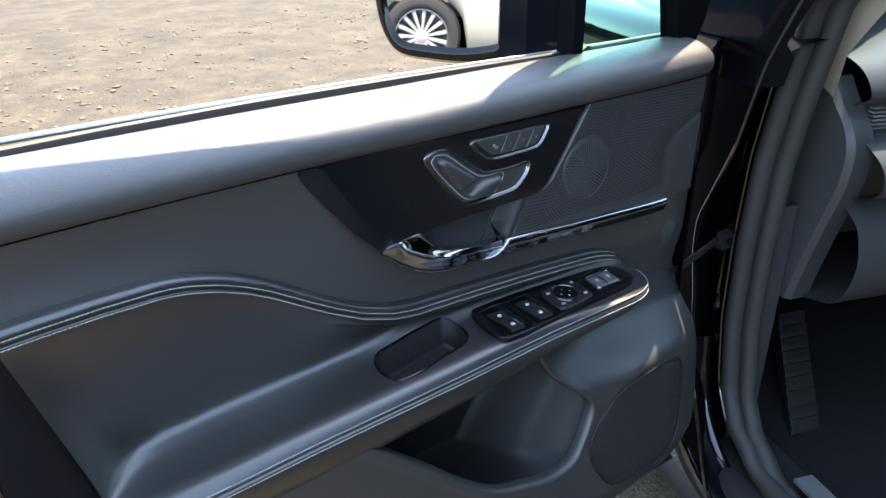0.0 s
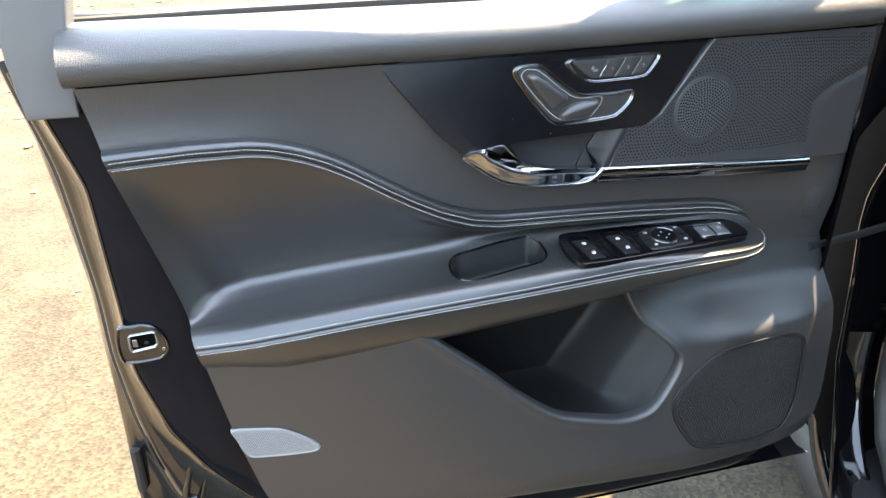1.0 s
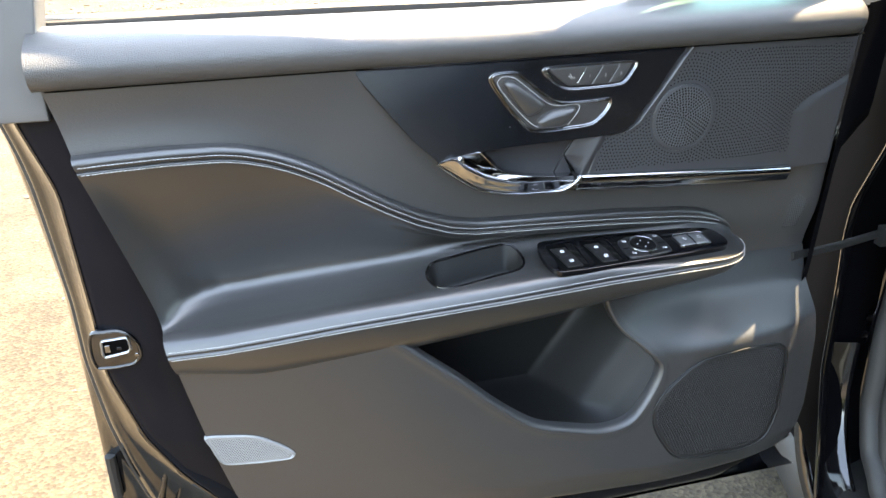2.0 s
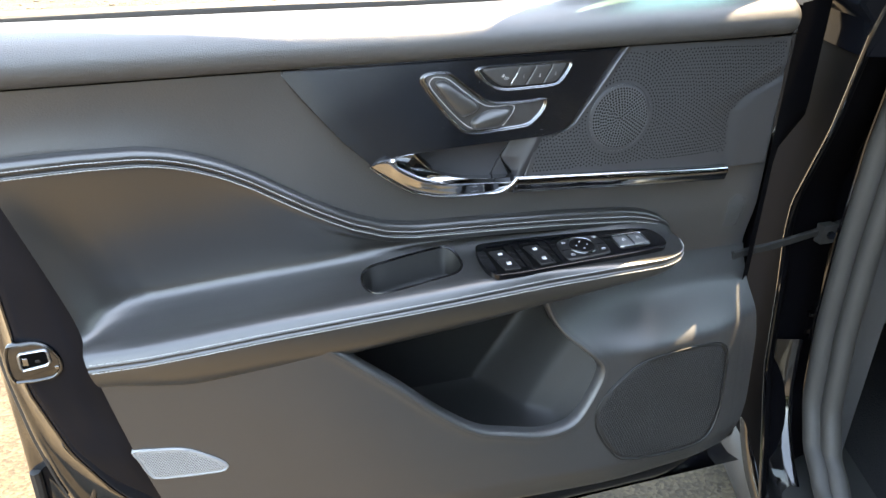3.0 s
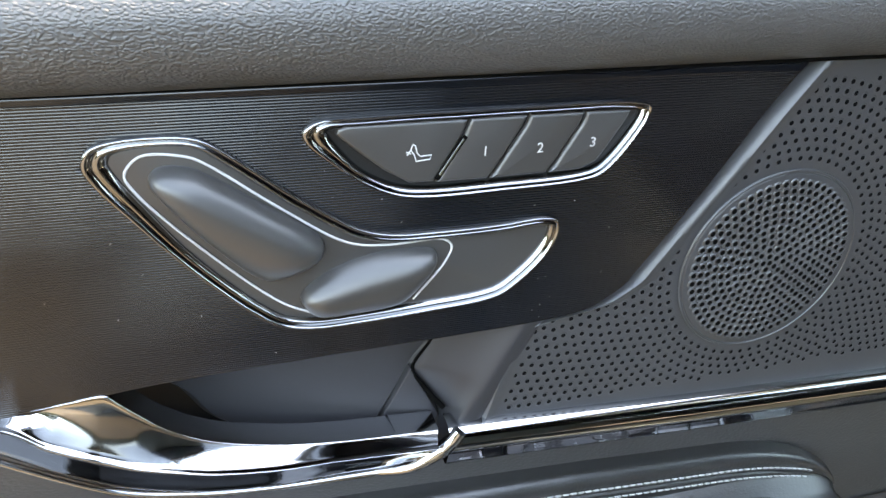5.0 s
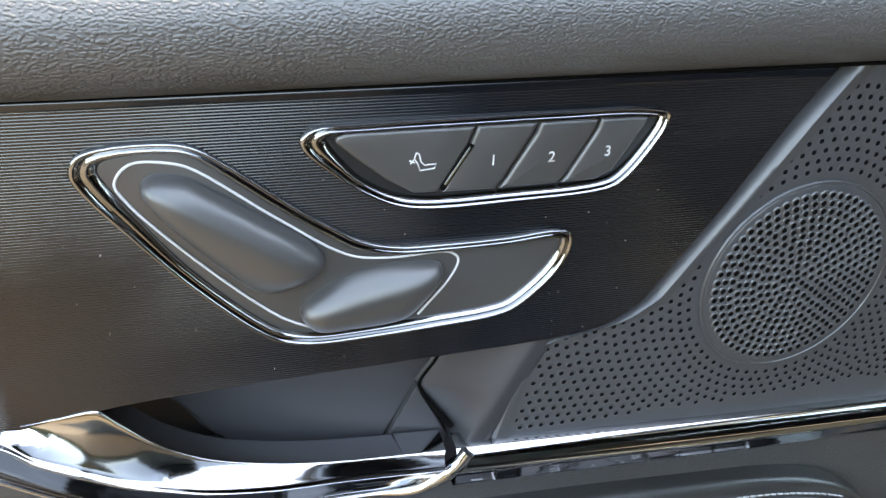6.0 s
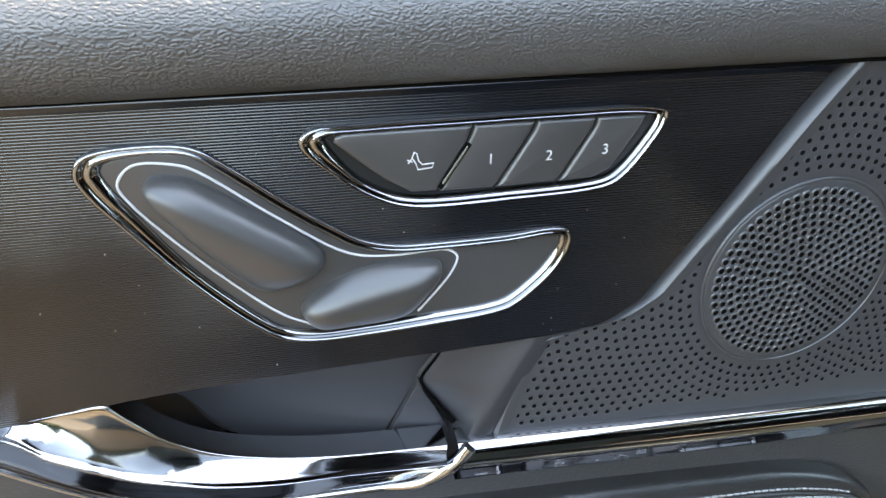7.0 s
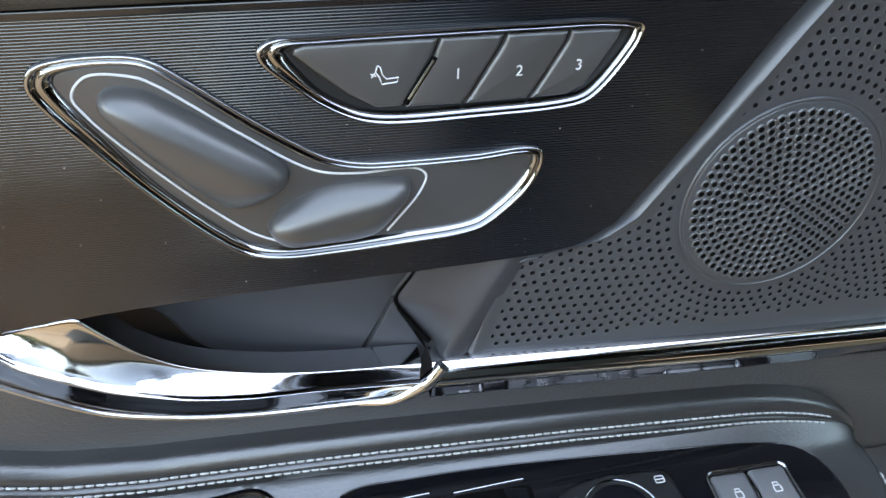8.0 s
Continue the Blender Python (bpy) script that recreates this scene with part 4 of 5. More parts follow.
for text, x, z in (("1", 0.1240, 0.9915), ("2", 0.1442, 0.9915), ("3", 0.1642, 0.9925)):
    legend("numeral", text, 0.0052, trim_put(x, z, 0.0002), memory)
icon = [tube([trim_put(x, z, 0.0001) for x, z in p], 0.00024, 5) for p in (
    [(0.0985, 0.9955), (0.0978, 0.9935), (0.0990, 0.9918), (0.0998, 0.9895), (0.1045, 0.9900), (0.1050, 0.9915), (0.1012, 0.9912), (0.1000, 0.9925), (0.0994, 0.9950), (0.0985, 0.9955)],
    [(0.0963, 0.9930), (0.0980, 0.9922)], [(0.0966, 0.9918), (0.0976, 0.9932)])]
part("seat_mark", merged(*icon), WHITE, memory)


# dust specks on the glossy trim
rd = np.random.default_rng(3)
DV, DF = [], []
while len(DF) < 45:
    x, z = rd.uniform(-0.02, 0.22), rd.uniform(0.918, 1.010)
    if x > float(TR(z)) - 0.006 or x < float(TL(z)) + 0.006 or float(inside(SEAT, np.array([x]), np.array([z]))[0]) > -0.002 or float(inside(MEM, np.array([x]), np.array([z]))[0]) > -0.002:
        continue
    r, k, y = 0.00008 + 0.00014 * rd.random() ** 2, len(DV), float(trim_y(x, z)) - 0.00022
    DV += [(x + r * math.cos(a) * (1 + 0.8 * (a > 3)), y, z + r * math.sin(a)) for a in (0, 1.2, 2.5, 3.7, 5.0)]
    DF.append((k, k + 1, k + 2, k + 3, k + 4))
dust = bpy.data.meshes.new("dust")
dust.from_pydata(DV, [], DF)
dust.materials.append(THREAD)
speck = new("dust", dust)
speck.parent = trim
tagged(speck, kind="stuff")


# twin stitching along the rolls
def stitches(path, spacing=0.0043, length=0.0038, r=0.00062):
    P = np.array(path, float)
    d = np.concatenate([[0], np.cumsum(np.linalg.norm(np.diff(P, axis=0), axis=1))])
    out = []
    for s in np.arange(0.003, d[-1] - 0.004, spacing):
        pts = [np.array([np.interp(s + length * k, d, P[:, j]) for j in range(3)]) for k in (0, 0.18, 0.5, 0.82, 1.0)]
        lift = (0, 0.8, 1.0, 0.8, 0)
        out.append(tube([p + np.array((0, -0.0004 * w, 0.0002 * w)) for p, w in zip(pts, lift)], [r * 0.4, r, r, r, r * 0.4], 5))
    return merged(*out)


AL = A.reshape(-1, len(xs), 3)


def arm_row(i, a, b):
    row = AL[i * 6]
    keep = (row[:, 0] > a) & (row[:, 0] < b)
    return row[keep]


for i, a, b in ((3, -0.446, 0.352), (7, -0.444, 0.350), (17, -0.396, 0.366), (21, -0.396, 0.366)):
    tagged(part("stitching", stitches(arm_row(i, a, b) + np.array((0, -0.0004, 0.0003))), THREAD, armrest, "pale contrast stitching"), kind="stuff")

# thin welt in the groove between each pair of seams
for i, a, b in ((5, -0.446, 0.352), (19, -0.396, 0.366)):
    part("welt", tube(arm_row(i, a, b) + np.array((0, -0.0002, 0.0002)), 0.0008, 6), SOFT, armrest)

# tray rim
rim_pts = []
near = A[topside & (cup_sd < -0.0005) & (cup_sd > -0.02)]
for x, y in CUP:
    k = np.argsort((near[:, 0] - x) ** 2 + (near[:, 1] - y) ** 2)[:6]
    rim_pts.append((x, y, float(near[k, 2].mean())))
rz = np.array([p[2] for p in rim_pts])
rz = sum(np.roll(rz, k) for k in (-2, -1, 0, 1, 2)) / 5
part("tray_rim", tube([(x, y, z + 0.0002) for (x, y, _), z in zip(rim_pts, rz)], 0.0017, 8, True), GLOSS, armrest)
walls = []
for d, dz in ((-0.0010, 0.0004), (0.0014, -0.003), (0.0035, -0.036), (0.007, -0.0400), (0.014, -0.0408)):
    walls.append([(x, y, z + dz) for (x, y), z in zip(offset(CUP, d), rz)])
walls.append([(-0.012, -0.012, 0.722)] * len(CUP))
# Liner is black plastic, darkened further for the tray's shade
part("tray_liner", grid_mesh(np.array(walls), True), SHADEPLASTIC, armrest, "black tray liner darkened for depth shade")


# window switch panel
def top_put(x, y, h=0.0):
    return (x, y + 0.011, 0.7715 + 0.085 * y + h)


SW = spline([(0.0765, -0.002), (0.0850, 0.0030), (0.110, 0.0040), (0.154, 0.0040), (0.240, -0.001), (0.300, -0.0060), (0.3185, -0.0110), (0.3270, -0.0210), (0.3295, -0.045), (0.3220, -0.0560), (0.3050, -0.0600), (0.200, -0.0665), (0.0950, -0.0715), (0.0790, -0.0690), (0.0715, -0.050)], 5, True)
switches = part("switch_panel", plate(SW, top_put, 0.006, 0.0008), GLOSS, door, "glossy black window switch panel")
part("switch_edge", tube([top_put(x, y, 0.0004) for x, y in SW], 0.0005, 6, True), GLOSS, switches)


def rounded(cx, cy, w, d, r=0.002, lean=0.0):
    out = []
    for sx_, sy_, a0 in ((1, 1, 0), (-1, 1, 90), (-1, -1, 180), (1, -1, 270)):
        for k in (0, 30, 60, 90):
            a = radians(a0 + k)
            x, y = sx_ * (w / 2 - r) + r * math.cos(a), sy_ * (d / 2 - r) + r * math.sin(a)
            out.append((cx + x + lean * y, cy + y))
    return np.array(out)


def window_switch(cx, back):
    """A pair of rocking window keys in a black well with a bright bar for its rim highlight."""
    well = part("key_well", plate(rounded(cx + 0.005, -0.036 - 0.6 * back, 0.040, 0.058, 0.003), lambda x, y, h: top_put(x, y, h + 0.0007), 0.002, 0.0003), DARK, switches, smooth=False)
    # Bright bar put where the well's rim shows a highlight
    part("key_well_glint", tube([top_put(cx - 0.014 + 0.036 * k, -0.0080 + 0.002 * k, 0.0014) for k in np.linspace(0, 1, 6)], 0.0004, 6), RIMCHROME, well)
    part("well_ramp", grid_mesh(np.array([[top_put(cx + 0.0105 + 0.013 * k, y, 0.0034 - 0.0026 * k) for k in (0, 0.25, 0.6, 1)] for y in (-0.062, -0.045, -0.028, -0.011)])), GLOSS, well)
    for cx, cy, tip in ((cx, -0.0265 - back, -1), (cx + 0.0031, -0.0490 - back, 1)):
        def put(x, y, h):
            return top_put(x, y, h + 0.0030 + tip * (y - cy) / 0.02 * 0.0013)
        key = part("window_key", plate(rounded(cx, cy, 0.0205, 0.0224, 0.0010, -0.14), put, 0.003, 0.0006, 0.0), SWITCH, switches)
        part("key_side", tube([put(cx + 0.0096 - 0.14 * y, cy + y, 0.0003) for y in (-0.009, 0.0, 0.009)], 0.0006, 6), RIMCHROME, key)
        mark = [tube([put(cx + a, cy + b, 0.0010) for a, b in q], 0.00038, 5) for q in (((-0.0026, -0.0004), (0.0028, -0.0004), (0.0028, 0.0026), (0.0008, 0.0032), (-0.0020, 0.0026), (-0.0026, -0.0004)), ((-0.0026, 0.0006), (0.0028, 0.0006)), ((-0.0024, 0.0014), (0.0028, 0.0014)))]
        mark.append(plate([(cx - 0.0027, cy - 0.0022), (cx + 0.0029, cy - 0.0022), (cx + 0.0029, cy - 0.0002), (cx - 0.0027, cy - 0.0002)], lambda x, y, h: put(x, y, h + 0.0006), 0.0004, 0.0002))
        part("window_mark", merged(*mark), WHITE, key)


for cx, back in ((0.0985, 0.0050), (0.1465, 0.0035)):
    window_switch(cx, back)
BLOCK = spline([(0.1765, -0.030), (0.1800, -0.0190), (0.1920, -0.0130), (0.215, -0.0120), (0.2355, -0.0130), (0.2405, -0.0180), (0.2400, -0.0540), (0.2350, -0.0580), (0.1850, -0.0630), (0.1775, -0.0600)], 5, True) + np.array((0.003, 0))
block = part("mirror_control", plate(BLOCK, top_put, 0.003, 0.0030, 0.0005), SWITCH, switches)
circ = np.stack([0.2105 + 0.0198 * np.cos(ang), -0.0355 + 0.0198 * np.sin(ang)], 1)
part("mirror_dial", plate(circ * np.array((0.86, 0.86)) + np.array((0.2105, -0.0355)) * 0.14, lambda x, y, h: top_put(x, y, h + 0.0035), 0.003, 0.0012, -0.0006), GLOSS, switches)
part("dial_ring", bezel(circ, lambda x, y, h: top_put(x, y, h + 0.0034), 0.0009, 0.0009), RIMCHROME, switches)
part("dial_collar", bezel(offset(circ, -0.0026), lambda x, y, h: top_put(x, y, h + 0.0030), 0.0022, 0.0006), SWITCH, switches)
for a in (0, 90, 180, 270):
    cx, cy = 0.2105 + 0.0078 * math.cos(radians(a)), -0.0355 + 0.0078 * math.sin(radians(a))
    part("dial_arrow", plate([(cx + 0.0013 * math.cos(radians(a + k)), cy + 0.0013 * math.sin(radians(a + k))) for k in (0, 120, 240)], lambda x, y, h: top_put(x, y, h + 0.0046), 0.001, 0.0001), WHITE, switches)
for (x0, y0), (x1, y1) in (((0.180, -0.041), (0.1895, -0.040)), ((0.2315, -0.036), (0.2435, -0.0365)), ((0.209, -0.0565), (0.209, -0.0615))):
    part("key_gap", tube([top_put(x0, y0, 0.0033), top_put(x1, y1, 0.0033)], 0.0005, 5), DARK, switches)
for cx, cy in ((0.1890, -0.0245), (0.2360, -0.0195), (0.2350, -0.0490), (0.1895, -0.0535)):
    part("mirror_mark", tube([top_put(cx + a, cy + b, 0.0037) for a, b in rounded(0, 0, 0.0048, 0.0036, 0.0008)], 0.0003, 5, True), WHITE, switches)
    part("mirror_mark", tube([top_put(cx - 0.0022, cy, 0.0037), top_put(cx + 0.0022, cy, 0.0037)], 0.0003, 5), WHITE, switches)
lock = part("lock_frame", bezel(rounded(0.2832, -0.0345, 0.0462, 0.0318, 0.0050, 0.02), lambda x, y, h: top_put(x, y, h + 0.0014), 0.0019, 0.0014), RIMCHROME, switches, "thin bright frame of the lock keys")
for cx, lift in ((0.2727, 0.0), (0.2937, 0.0005)):
    part("lock_key", plate(rounded(cx, -0.0345, 0.0206, 0.0270, 0.0028, 0.02), lambda x, y, h: top_put(x, y, h + lift), 0.003, 0.0024, 0.0003), LOCKKEY, lock, "silver grey door lock key")
    bits = [tube([top_put(cx + a, -0.0345 + b, 0.0033 + lift) for a, b in rounded(0, 0, 0.0040, 0.0034, 0.0007)], 0.00035, 5, True), tube([top_put(cx + a, -0.0345 + b, 0.0033 + lift) for a, b in ((-0.0014, 0.0017), (-0.0014, 0.0034), (0.0012, 0.0034), (0.0012, 0.0017))], 0.00035, 5)]
    part("lock_mark", merged(*bits), WHITE, lock)
part("lock_gap", tube([top_put(0.2828, -0.0235, 0.0022), top_put(0.2835, -0.0345, 0.0026), top_put(0.2830, -0.0455, 0.0022)], 0.0005, 6), DARK, lock)


# lower speaker grille and courtesy light
low_quick = quick(lower_y, -0.42, 0.54, 0.37, 0.71, 0.004)


def low_put(x, z, h=0.0):
    return (x, low_quick(x, z) - h, z)


GRILLE = spline([(0.2330, 0.5220), (0.2360, 0.5380), (0.2530, 0.5610), (0.2760, 0.5800), (0.3030, 0.5960), (0.3320, 0.6030), (0.3700, 0.6040), (0.4200, 0.6020), (0.4390, 0.5970), (0.4530, 0.5840), (0.4560, 0.5340), (0.4510, 0.4790), (0.4320, 0.4450), (0.3920, 0.4340), (0.3310, 0.4380), (0.2790, 0.4480), (0.2660, 0.4570), (0.2370, 0.5020)], 5, True)


woofer = part("speaker_grille", cover(GRILLE, low_put, 0.0012), GRILLE_BLACK, door, "dimpled black lower speaker grille")
part("grille_groove", tube([low_put(x, z, 0.0010) for x, z in GRILLE], 0.0014, 6, True), SHADEPLASTIC, woofer)
pts = []
for i in range(60):
    for j in range(56):
        x, z = 0.236 + 0.0040 * i + 0.0020 * (j % 2), 0.436 + 0.00345 * j
        pts.append((x + 0.004 * math.sin(z * 40), z + 0.006 * math.sin(x * 22)))
sdv = inside(GRILLE, np.array([p[0] for p in pts]), np.array([p[1] for p in pts]))
pts = [p for p, d in zip(pts, sdv) if d > 0.006]
lips, holes = pits(pts, lambda x, z, h: low_put(x, z, h + 0.0013), 0.0013, 0.00022, 6)
tagged(part("dimple_lip", lips, GRILLE_BLACK, woofer), kind="stuff")
tagged(part("dimple_shade", holes, DARK, woofer, smooth=False), kind="stuff")
LENS = spline([(-0.3640, 0.590), (-0.335, 0.5895), (-0.3040, 0.5840), (-0.2820, 0.5710), (-0.2640, 0.5560), (-0.2590, 0.5475), (-0.2630, 0.5410), (-0.2850, 0.5390), (-0.3200, 0.5395), (-0.3460, 0.5425), (-0.3520, 0.5500), (-0.3590, 0.572)], 5, True)
lens = part("courtesy_lamp", cover(LENS, low_put, 0.0016, 12), LAMP, door, "pale translucent courtesy lamp lens")
part("lens_rim", bezel(LENS, low_put, 0.004, 0.0028), LAMP, lens)
pts = [(-0.36 + 0.0030 * i + 0.0015 * (j % 2), 0.541 + 0.0026 * j) for i in range(36) for j in range(20)]
sdv = inside(LENS, np.array([p[0] for p in pts]), np.array([p[1] for p in pts]))
pts = [p for p, d in zip(pts, sdv) if d > 0.0055]
lips, holes = pits(pts, lambda x, z, h: low_put(x, z, h + 0.0017), 0.00105, 0.0002, 6)
tagged(part("lens_mesh", lips, LAMP, lens), kind="stuff")
tagged(part("lens_hole_shade", holes, KEY, lens, smooth=False), kind="stuff")

# painted shell of the door: shut face, flanges and outer skin
zz = np.linspace(0.30, 1.02, 80)
RIDGE = soft(table((0.30, 0.38, 0.429, 0.50, 0.569, 0.67, 0.741, 0.904, 0.982, 1.05), (-0.18, -0.29, -0.352, -0.405, -0.440, -0.467, -0.467, -0.473, -0.497, -0.51)), 0.02)
OUTER = soft(table((0.30, 0.43, 0.55, 0.64, 0.75, 0.855, 0.943, 1.012, 1.06), (-0.50, -0.510, -0.508, -0.508, -0.507, -0.516, -0.526, -0.542, -0.55)), 0.02)
rg, ou, re_ = RIDGE(zz), OUTER(zz), REAR(np.maximum(zz, 0.40))
re_ = np.where(zz < 0.42, np.maximum(re_, rg + 0.05), re_)
shell_lines = []
for x, y in ((re_ + 0.022, 0.05 + 0 * zz), (re_ + 0.008, -0.012 + 0 * zz), (np.minimum(rg + 0.016, re_ + 0.008), -0.006 + 0 * zz), (rg + 0.004, -0.001 + 0 * zz), (rg, 0.002 + 0 * zz), (rg - 0.002, 0.008 + 0 * zz),
             (rg * 0.62 + ou * 0.38, 0.028 + 0 * zz), (rg * 0.42 + ou * 0.58, 0.034 + 0 * zz), (rg * 0.30 + ou * 0.70, 0.046 + 0 * zz), (ou + 0.005, 0.058 + 0 * zz), (ou + 0.001, 0.066 + 0 * zz), (ou, 0.072 + 0 * zz), (ou + 0.003, 0.078 + 0 * zz)):
    shell_lines.append(np.stack([x, y, zz], 1))
part("shut_face", loft(np.array(shell_lines[:5]), 4), SHADEPAINT, door, "glossy black painted shut face")
part("shut_edge", loft(np.array(shell_lines[4:]), 4), PAINT, door, "glossy black painted rear door edge")
part("ridge_bead", tube([(float(RIDGE(z)) + 0.002, 0.0, z) for z in np.linspace(0.31, 1.0, 60)], 0.0022, 6), PAINT, door)
part("edge_bumper", tube([(float(OUTER(z)) + 0.012, 0.050, z) for z in np.linspace(0.44, 0.51, 8)], 0.007, 8), RUBBER, door, "black rubber edge bumper")
part("edge_seal", tube([(float(RIDGE(z)) * 0.35 + float(OUTER(z)) * 0.65 , 0.045, z) for z in np.linspace(0.31, 1.03, 50)], 0.0045, 8), RUBBER, door)
G = []
for x in np.linspace(-0.545, 0.60, 40):
    col = []
    for z, y in ((0.27, 0.02), (0.262, 0.05), (0.27, 0.085), (0.40, 0.118), (0.62, 0.135), (0.85, 0.130), (1.00, 0.115), (1.052, 0.100), (1.056, 0.092), (1.045, 0.086)):
        xr = max(x, float(OUTER(z)) + 0.003)
        col.append((xr, y - 0.012 * ramp(-0.46, -0.545, x), z))
    G.append(col)
part("outer_skin", grid_mesh(np.array(G)), PAINT, door, "glossy black painted outer skin")
G = []
for x in np.linspace(-0.30, 0.53, 40):
    lift = 0.05 * float(ramp(0.40, 0.53, x))
    G.append([(x, 0.05, 0.44 + lift), (x, -0.022, 0.42 + lift), (x, -0.026, 0.37 + lift), (x, -0.022, 0.330 + lift), (x, -0.012, 0.312 + lift), (x, 0.010, 0.300 + lift), (x, 0.060, 0.290 + lift), (x, 0.085, 0.272 + lift)])
part("lower_sheet", grid_mesh(np.array(G)), SHADEPAINT, door, "glossy black painted lower door sheet")
# Upper part is flared out to block sun from the speaker pod
part("front_face", grid_mesh(np.array([[(0.512, 0.012, z), (0.528, 0.020, z), (0.536 + 0.024 * k, 0.040, z), (0.545 + 0.06 * k, 0.085 - 0.025 * k, z), (0.58 + 0.05 * k, 0.12, z)] for z, k in ((v, float(ramp(0.80, 0.90, v))) for v in np.linspace(0.33, 1.06, 40))])), SHADEBLACK, door, "black front shut face")
# Added plate that stops sun leaking through the hollow door
part("sun_stop_cap", ([(0.512, 0.012, 1.057), (0.528, 0.020, 1.057), (0.560, 0.040, 1.057), (0.605, 0.060, 1.057), (0.630, 0.120, 1.057), (0.500, 0.100, 1.057)], [(0, 1, 2, 3, 4, 5)]), SHADEBLACK, door, smooth=False)
# pressed emboss low on the shut face
for cx, cz in ((-0.425, 0.455),):
    em = np.array([(cx + a + 0.3 * b, cz + b) for a, b in rounded(0, 0, 0.032, 0.080, 0.010)])
    part("emboss", bezel(em, lambda x, z, h: (x, 0.030 - h, z), 0.010, 0.006), PAINT, door)
# latch opening with its bright loop
LS = spline([(-0.472, 0.733), (-0.455, 0.7365), (-0.439, 0.7365), (-0.427, 0.728), (-0.4195, 0.714), (-0.4195, 0.700), (-0.428, 0.6885), (-0.442, 0.685), (-0.460, 0.684), (-0.473, 0.686)], 5, True)


def latch_put(x, z, h=0.0):
    return (x, -0.0115 - h + 0.10 * (-0.44 - x), z)


part("latch_surround", bezel(LS, latch_put, 0.0045, 0.0020), PAINT, door, "raised painted surround of the latch")
part("latch_seat", plate(offset(LS, 0.0040), latch_put, 0.006, 0.0004), PAINT, door, "black painted latch seat")
LT = dense([(-0.4590, 0.7235), (-0.4340, 0.7260), (-0.4310, 0.7230), (-0.4305, 0.7100), (-0.4340, 0.7060), (-0.4600, 0.7010), (-0.4620, 0.7050), (-0.4615, 0.7205)], 0.003)
latch = part("latch", plate(LT, lambda x, z, h: latch_put(x, z, h + 0.0006), 0.004, 0.0006), DARK, door, "door latch opening with a bright metal loop")
part("latch_loop", bezel(offset(LT, -0.0012), lambda x, z, h: latch_put(x, z, h + 0.0012), 0.0034, 0.0020), LOOP, latch, "pale zinc loop round the latch")
part("latch_claw", plate(rounded(-0.4555, 0.7125, 0.006, 0.010, 0.001), lambda x, z, h: latch_put(x, z, h + 0.0018), 0.002, 0.0008), RIMCHROME, latch)
part("latch_tongue", plate(rounded(-0.4430, 0.7120, 0.005, 0.004, 0.001), lambda x, z, h: latch_put(x, z, h + 0.0016), 0.002, 0.0006), SWITCH, latch)
part("latch_screw", plate([(-0.4255 + 0.0026 * math.cos(a), 0.7010 + 0.0026 * math.sin(a)) for a in np.linspace(0, 2 * math.pi, 12, endpoint=False)], lambda x, z, h: latch_put(x, z, h + 0.0008), 0.002, 0.0008), RIMCHROME, latch)

# belt seals and window frame
bx = np.linspace(-0.455, 0.30, 40)
part("inner_belt_seal", tube([(x, float(BOW(x)) + 0.079, 1.0640) for x in bx], 0.0065, 8, flat=0.6), RUBBER, door, "black rubber belt seal")
part("outer_belt_moulding", tube([(x, float(BOW(x)) * 0.5 + 0.100, 1.0655) for x in np.linspace(-0.53, 0.52, 40)], 0.0032, 8), SATIN, door, "thin bright outer belt moulding")
fr = []
box(fr, (0.274, 0.055, 1.055), (0.292, 0.085, 1.62))
part("division_bar", merged(*fr), SHADEBLACK, door, "black window division bar", False)
REARF = [(-0.505, 0.985), (-0.458, 0.985), (-0.4575, 1.04), (-0.452, 1.085), (-0.44, 1.15), (-0.40, 1.50), (-0.46, 1.50), (-0.515, 1.10), (-0.512, 1.04)]
part("rear_frame", plate(dense(REARF, 0.01), lambda x, z, h: (x, -0.020 - h + 0.10 * max(z - 1.0, 0) , z), 0.05, 0.002), GREYPLATE, door, "matt grey window frame cover")
# Upper frame and glass are unseen, shaped for the shadow on the belt pad
FIN = [(0.478, 1.065), (0.466, 1.13), (0.455, 1.20), (0.415, 1.36), (0.395, 1.45), (0.37, 1.53), (0.30, 1.59), (0.20, 1.61), (-0.43, 1.60)]
FOUT = [(0.522, 1.060), (0.545, 1.10), (0.545, 1.20), (0.54, 1.36), (0.53, 1.45), (0.50, 1.55), (0.42, 1.63), (0.20, 1.66), (-0.44, 1.65)]
fa, fb = spline(FIN, 6), spline(FOUT, 6)
G = []
for k, y in ((0.0, 0.080), (0.0, 0.056), (0.06, 0.050), (0.94, 0.050), (1.0, 0.056), (1.0, 0.080), (0.0, 0.080)):
    G.append([(p[0] + (q[0] - p[0]) * k, y + 0.03 * max(p[1] - 1.1, 0), p[1] + (q[1] - p[1]) * k) for p, q in zip(fa, fb)])
part("front_frame", grid_mesh(np.array(G)), SHADEBLACK, door, "black front window frame and sail")
QG = [(0.294, 1.062), (0.480, 1.062), (0.470, 1.135), (0.42, 1.36), (0.40, 1.45), (0.37, 1.53), (0.294, 1.60)]
qv = [(x, 0.068, z) for x, z in QG]
part("quarter_glass", (qv, [(0, 1, 2, 3, 4, 5, 6)]), TINT, door, "green tinted quarter window", False)

# door mirror
mirror_n = Vector((-0.90, -0.43, 0.02)).normalized()
mirror_c = Vector((0.205, 0.250, 1.125))
side = Vector((0, 0, 1)).cross(mirror_n).normalized()
upv = mirror_n.cross(side)


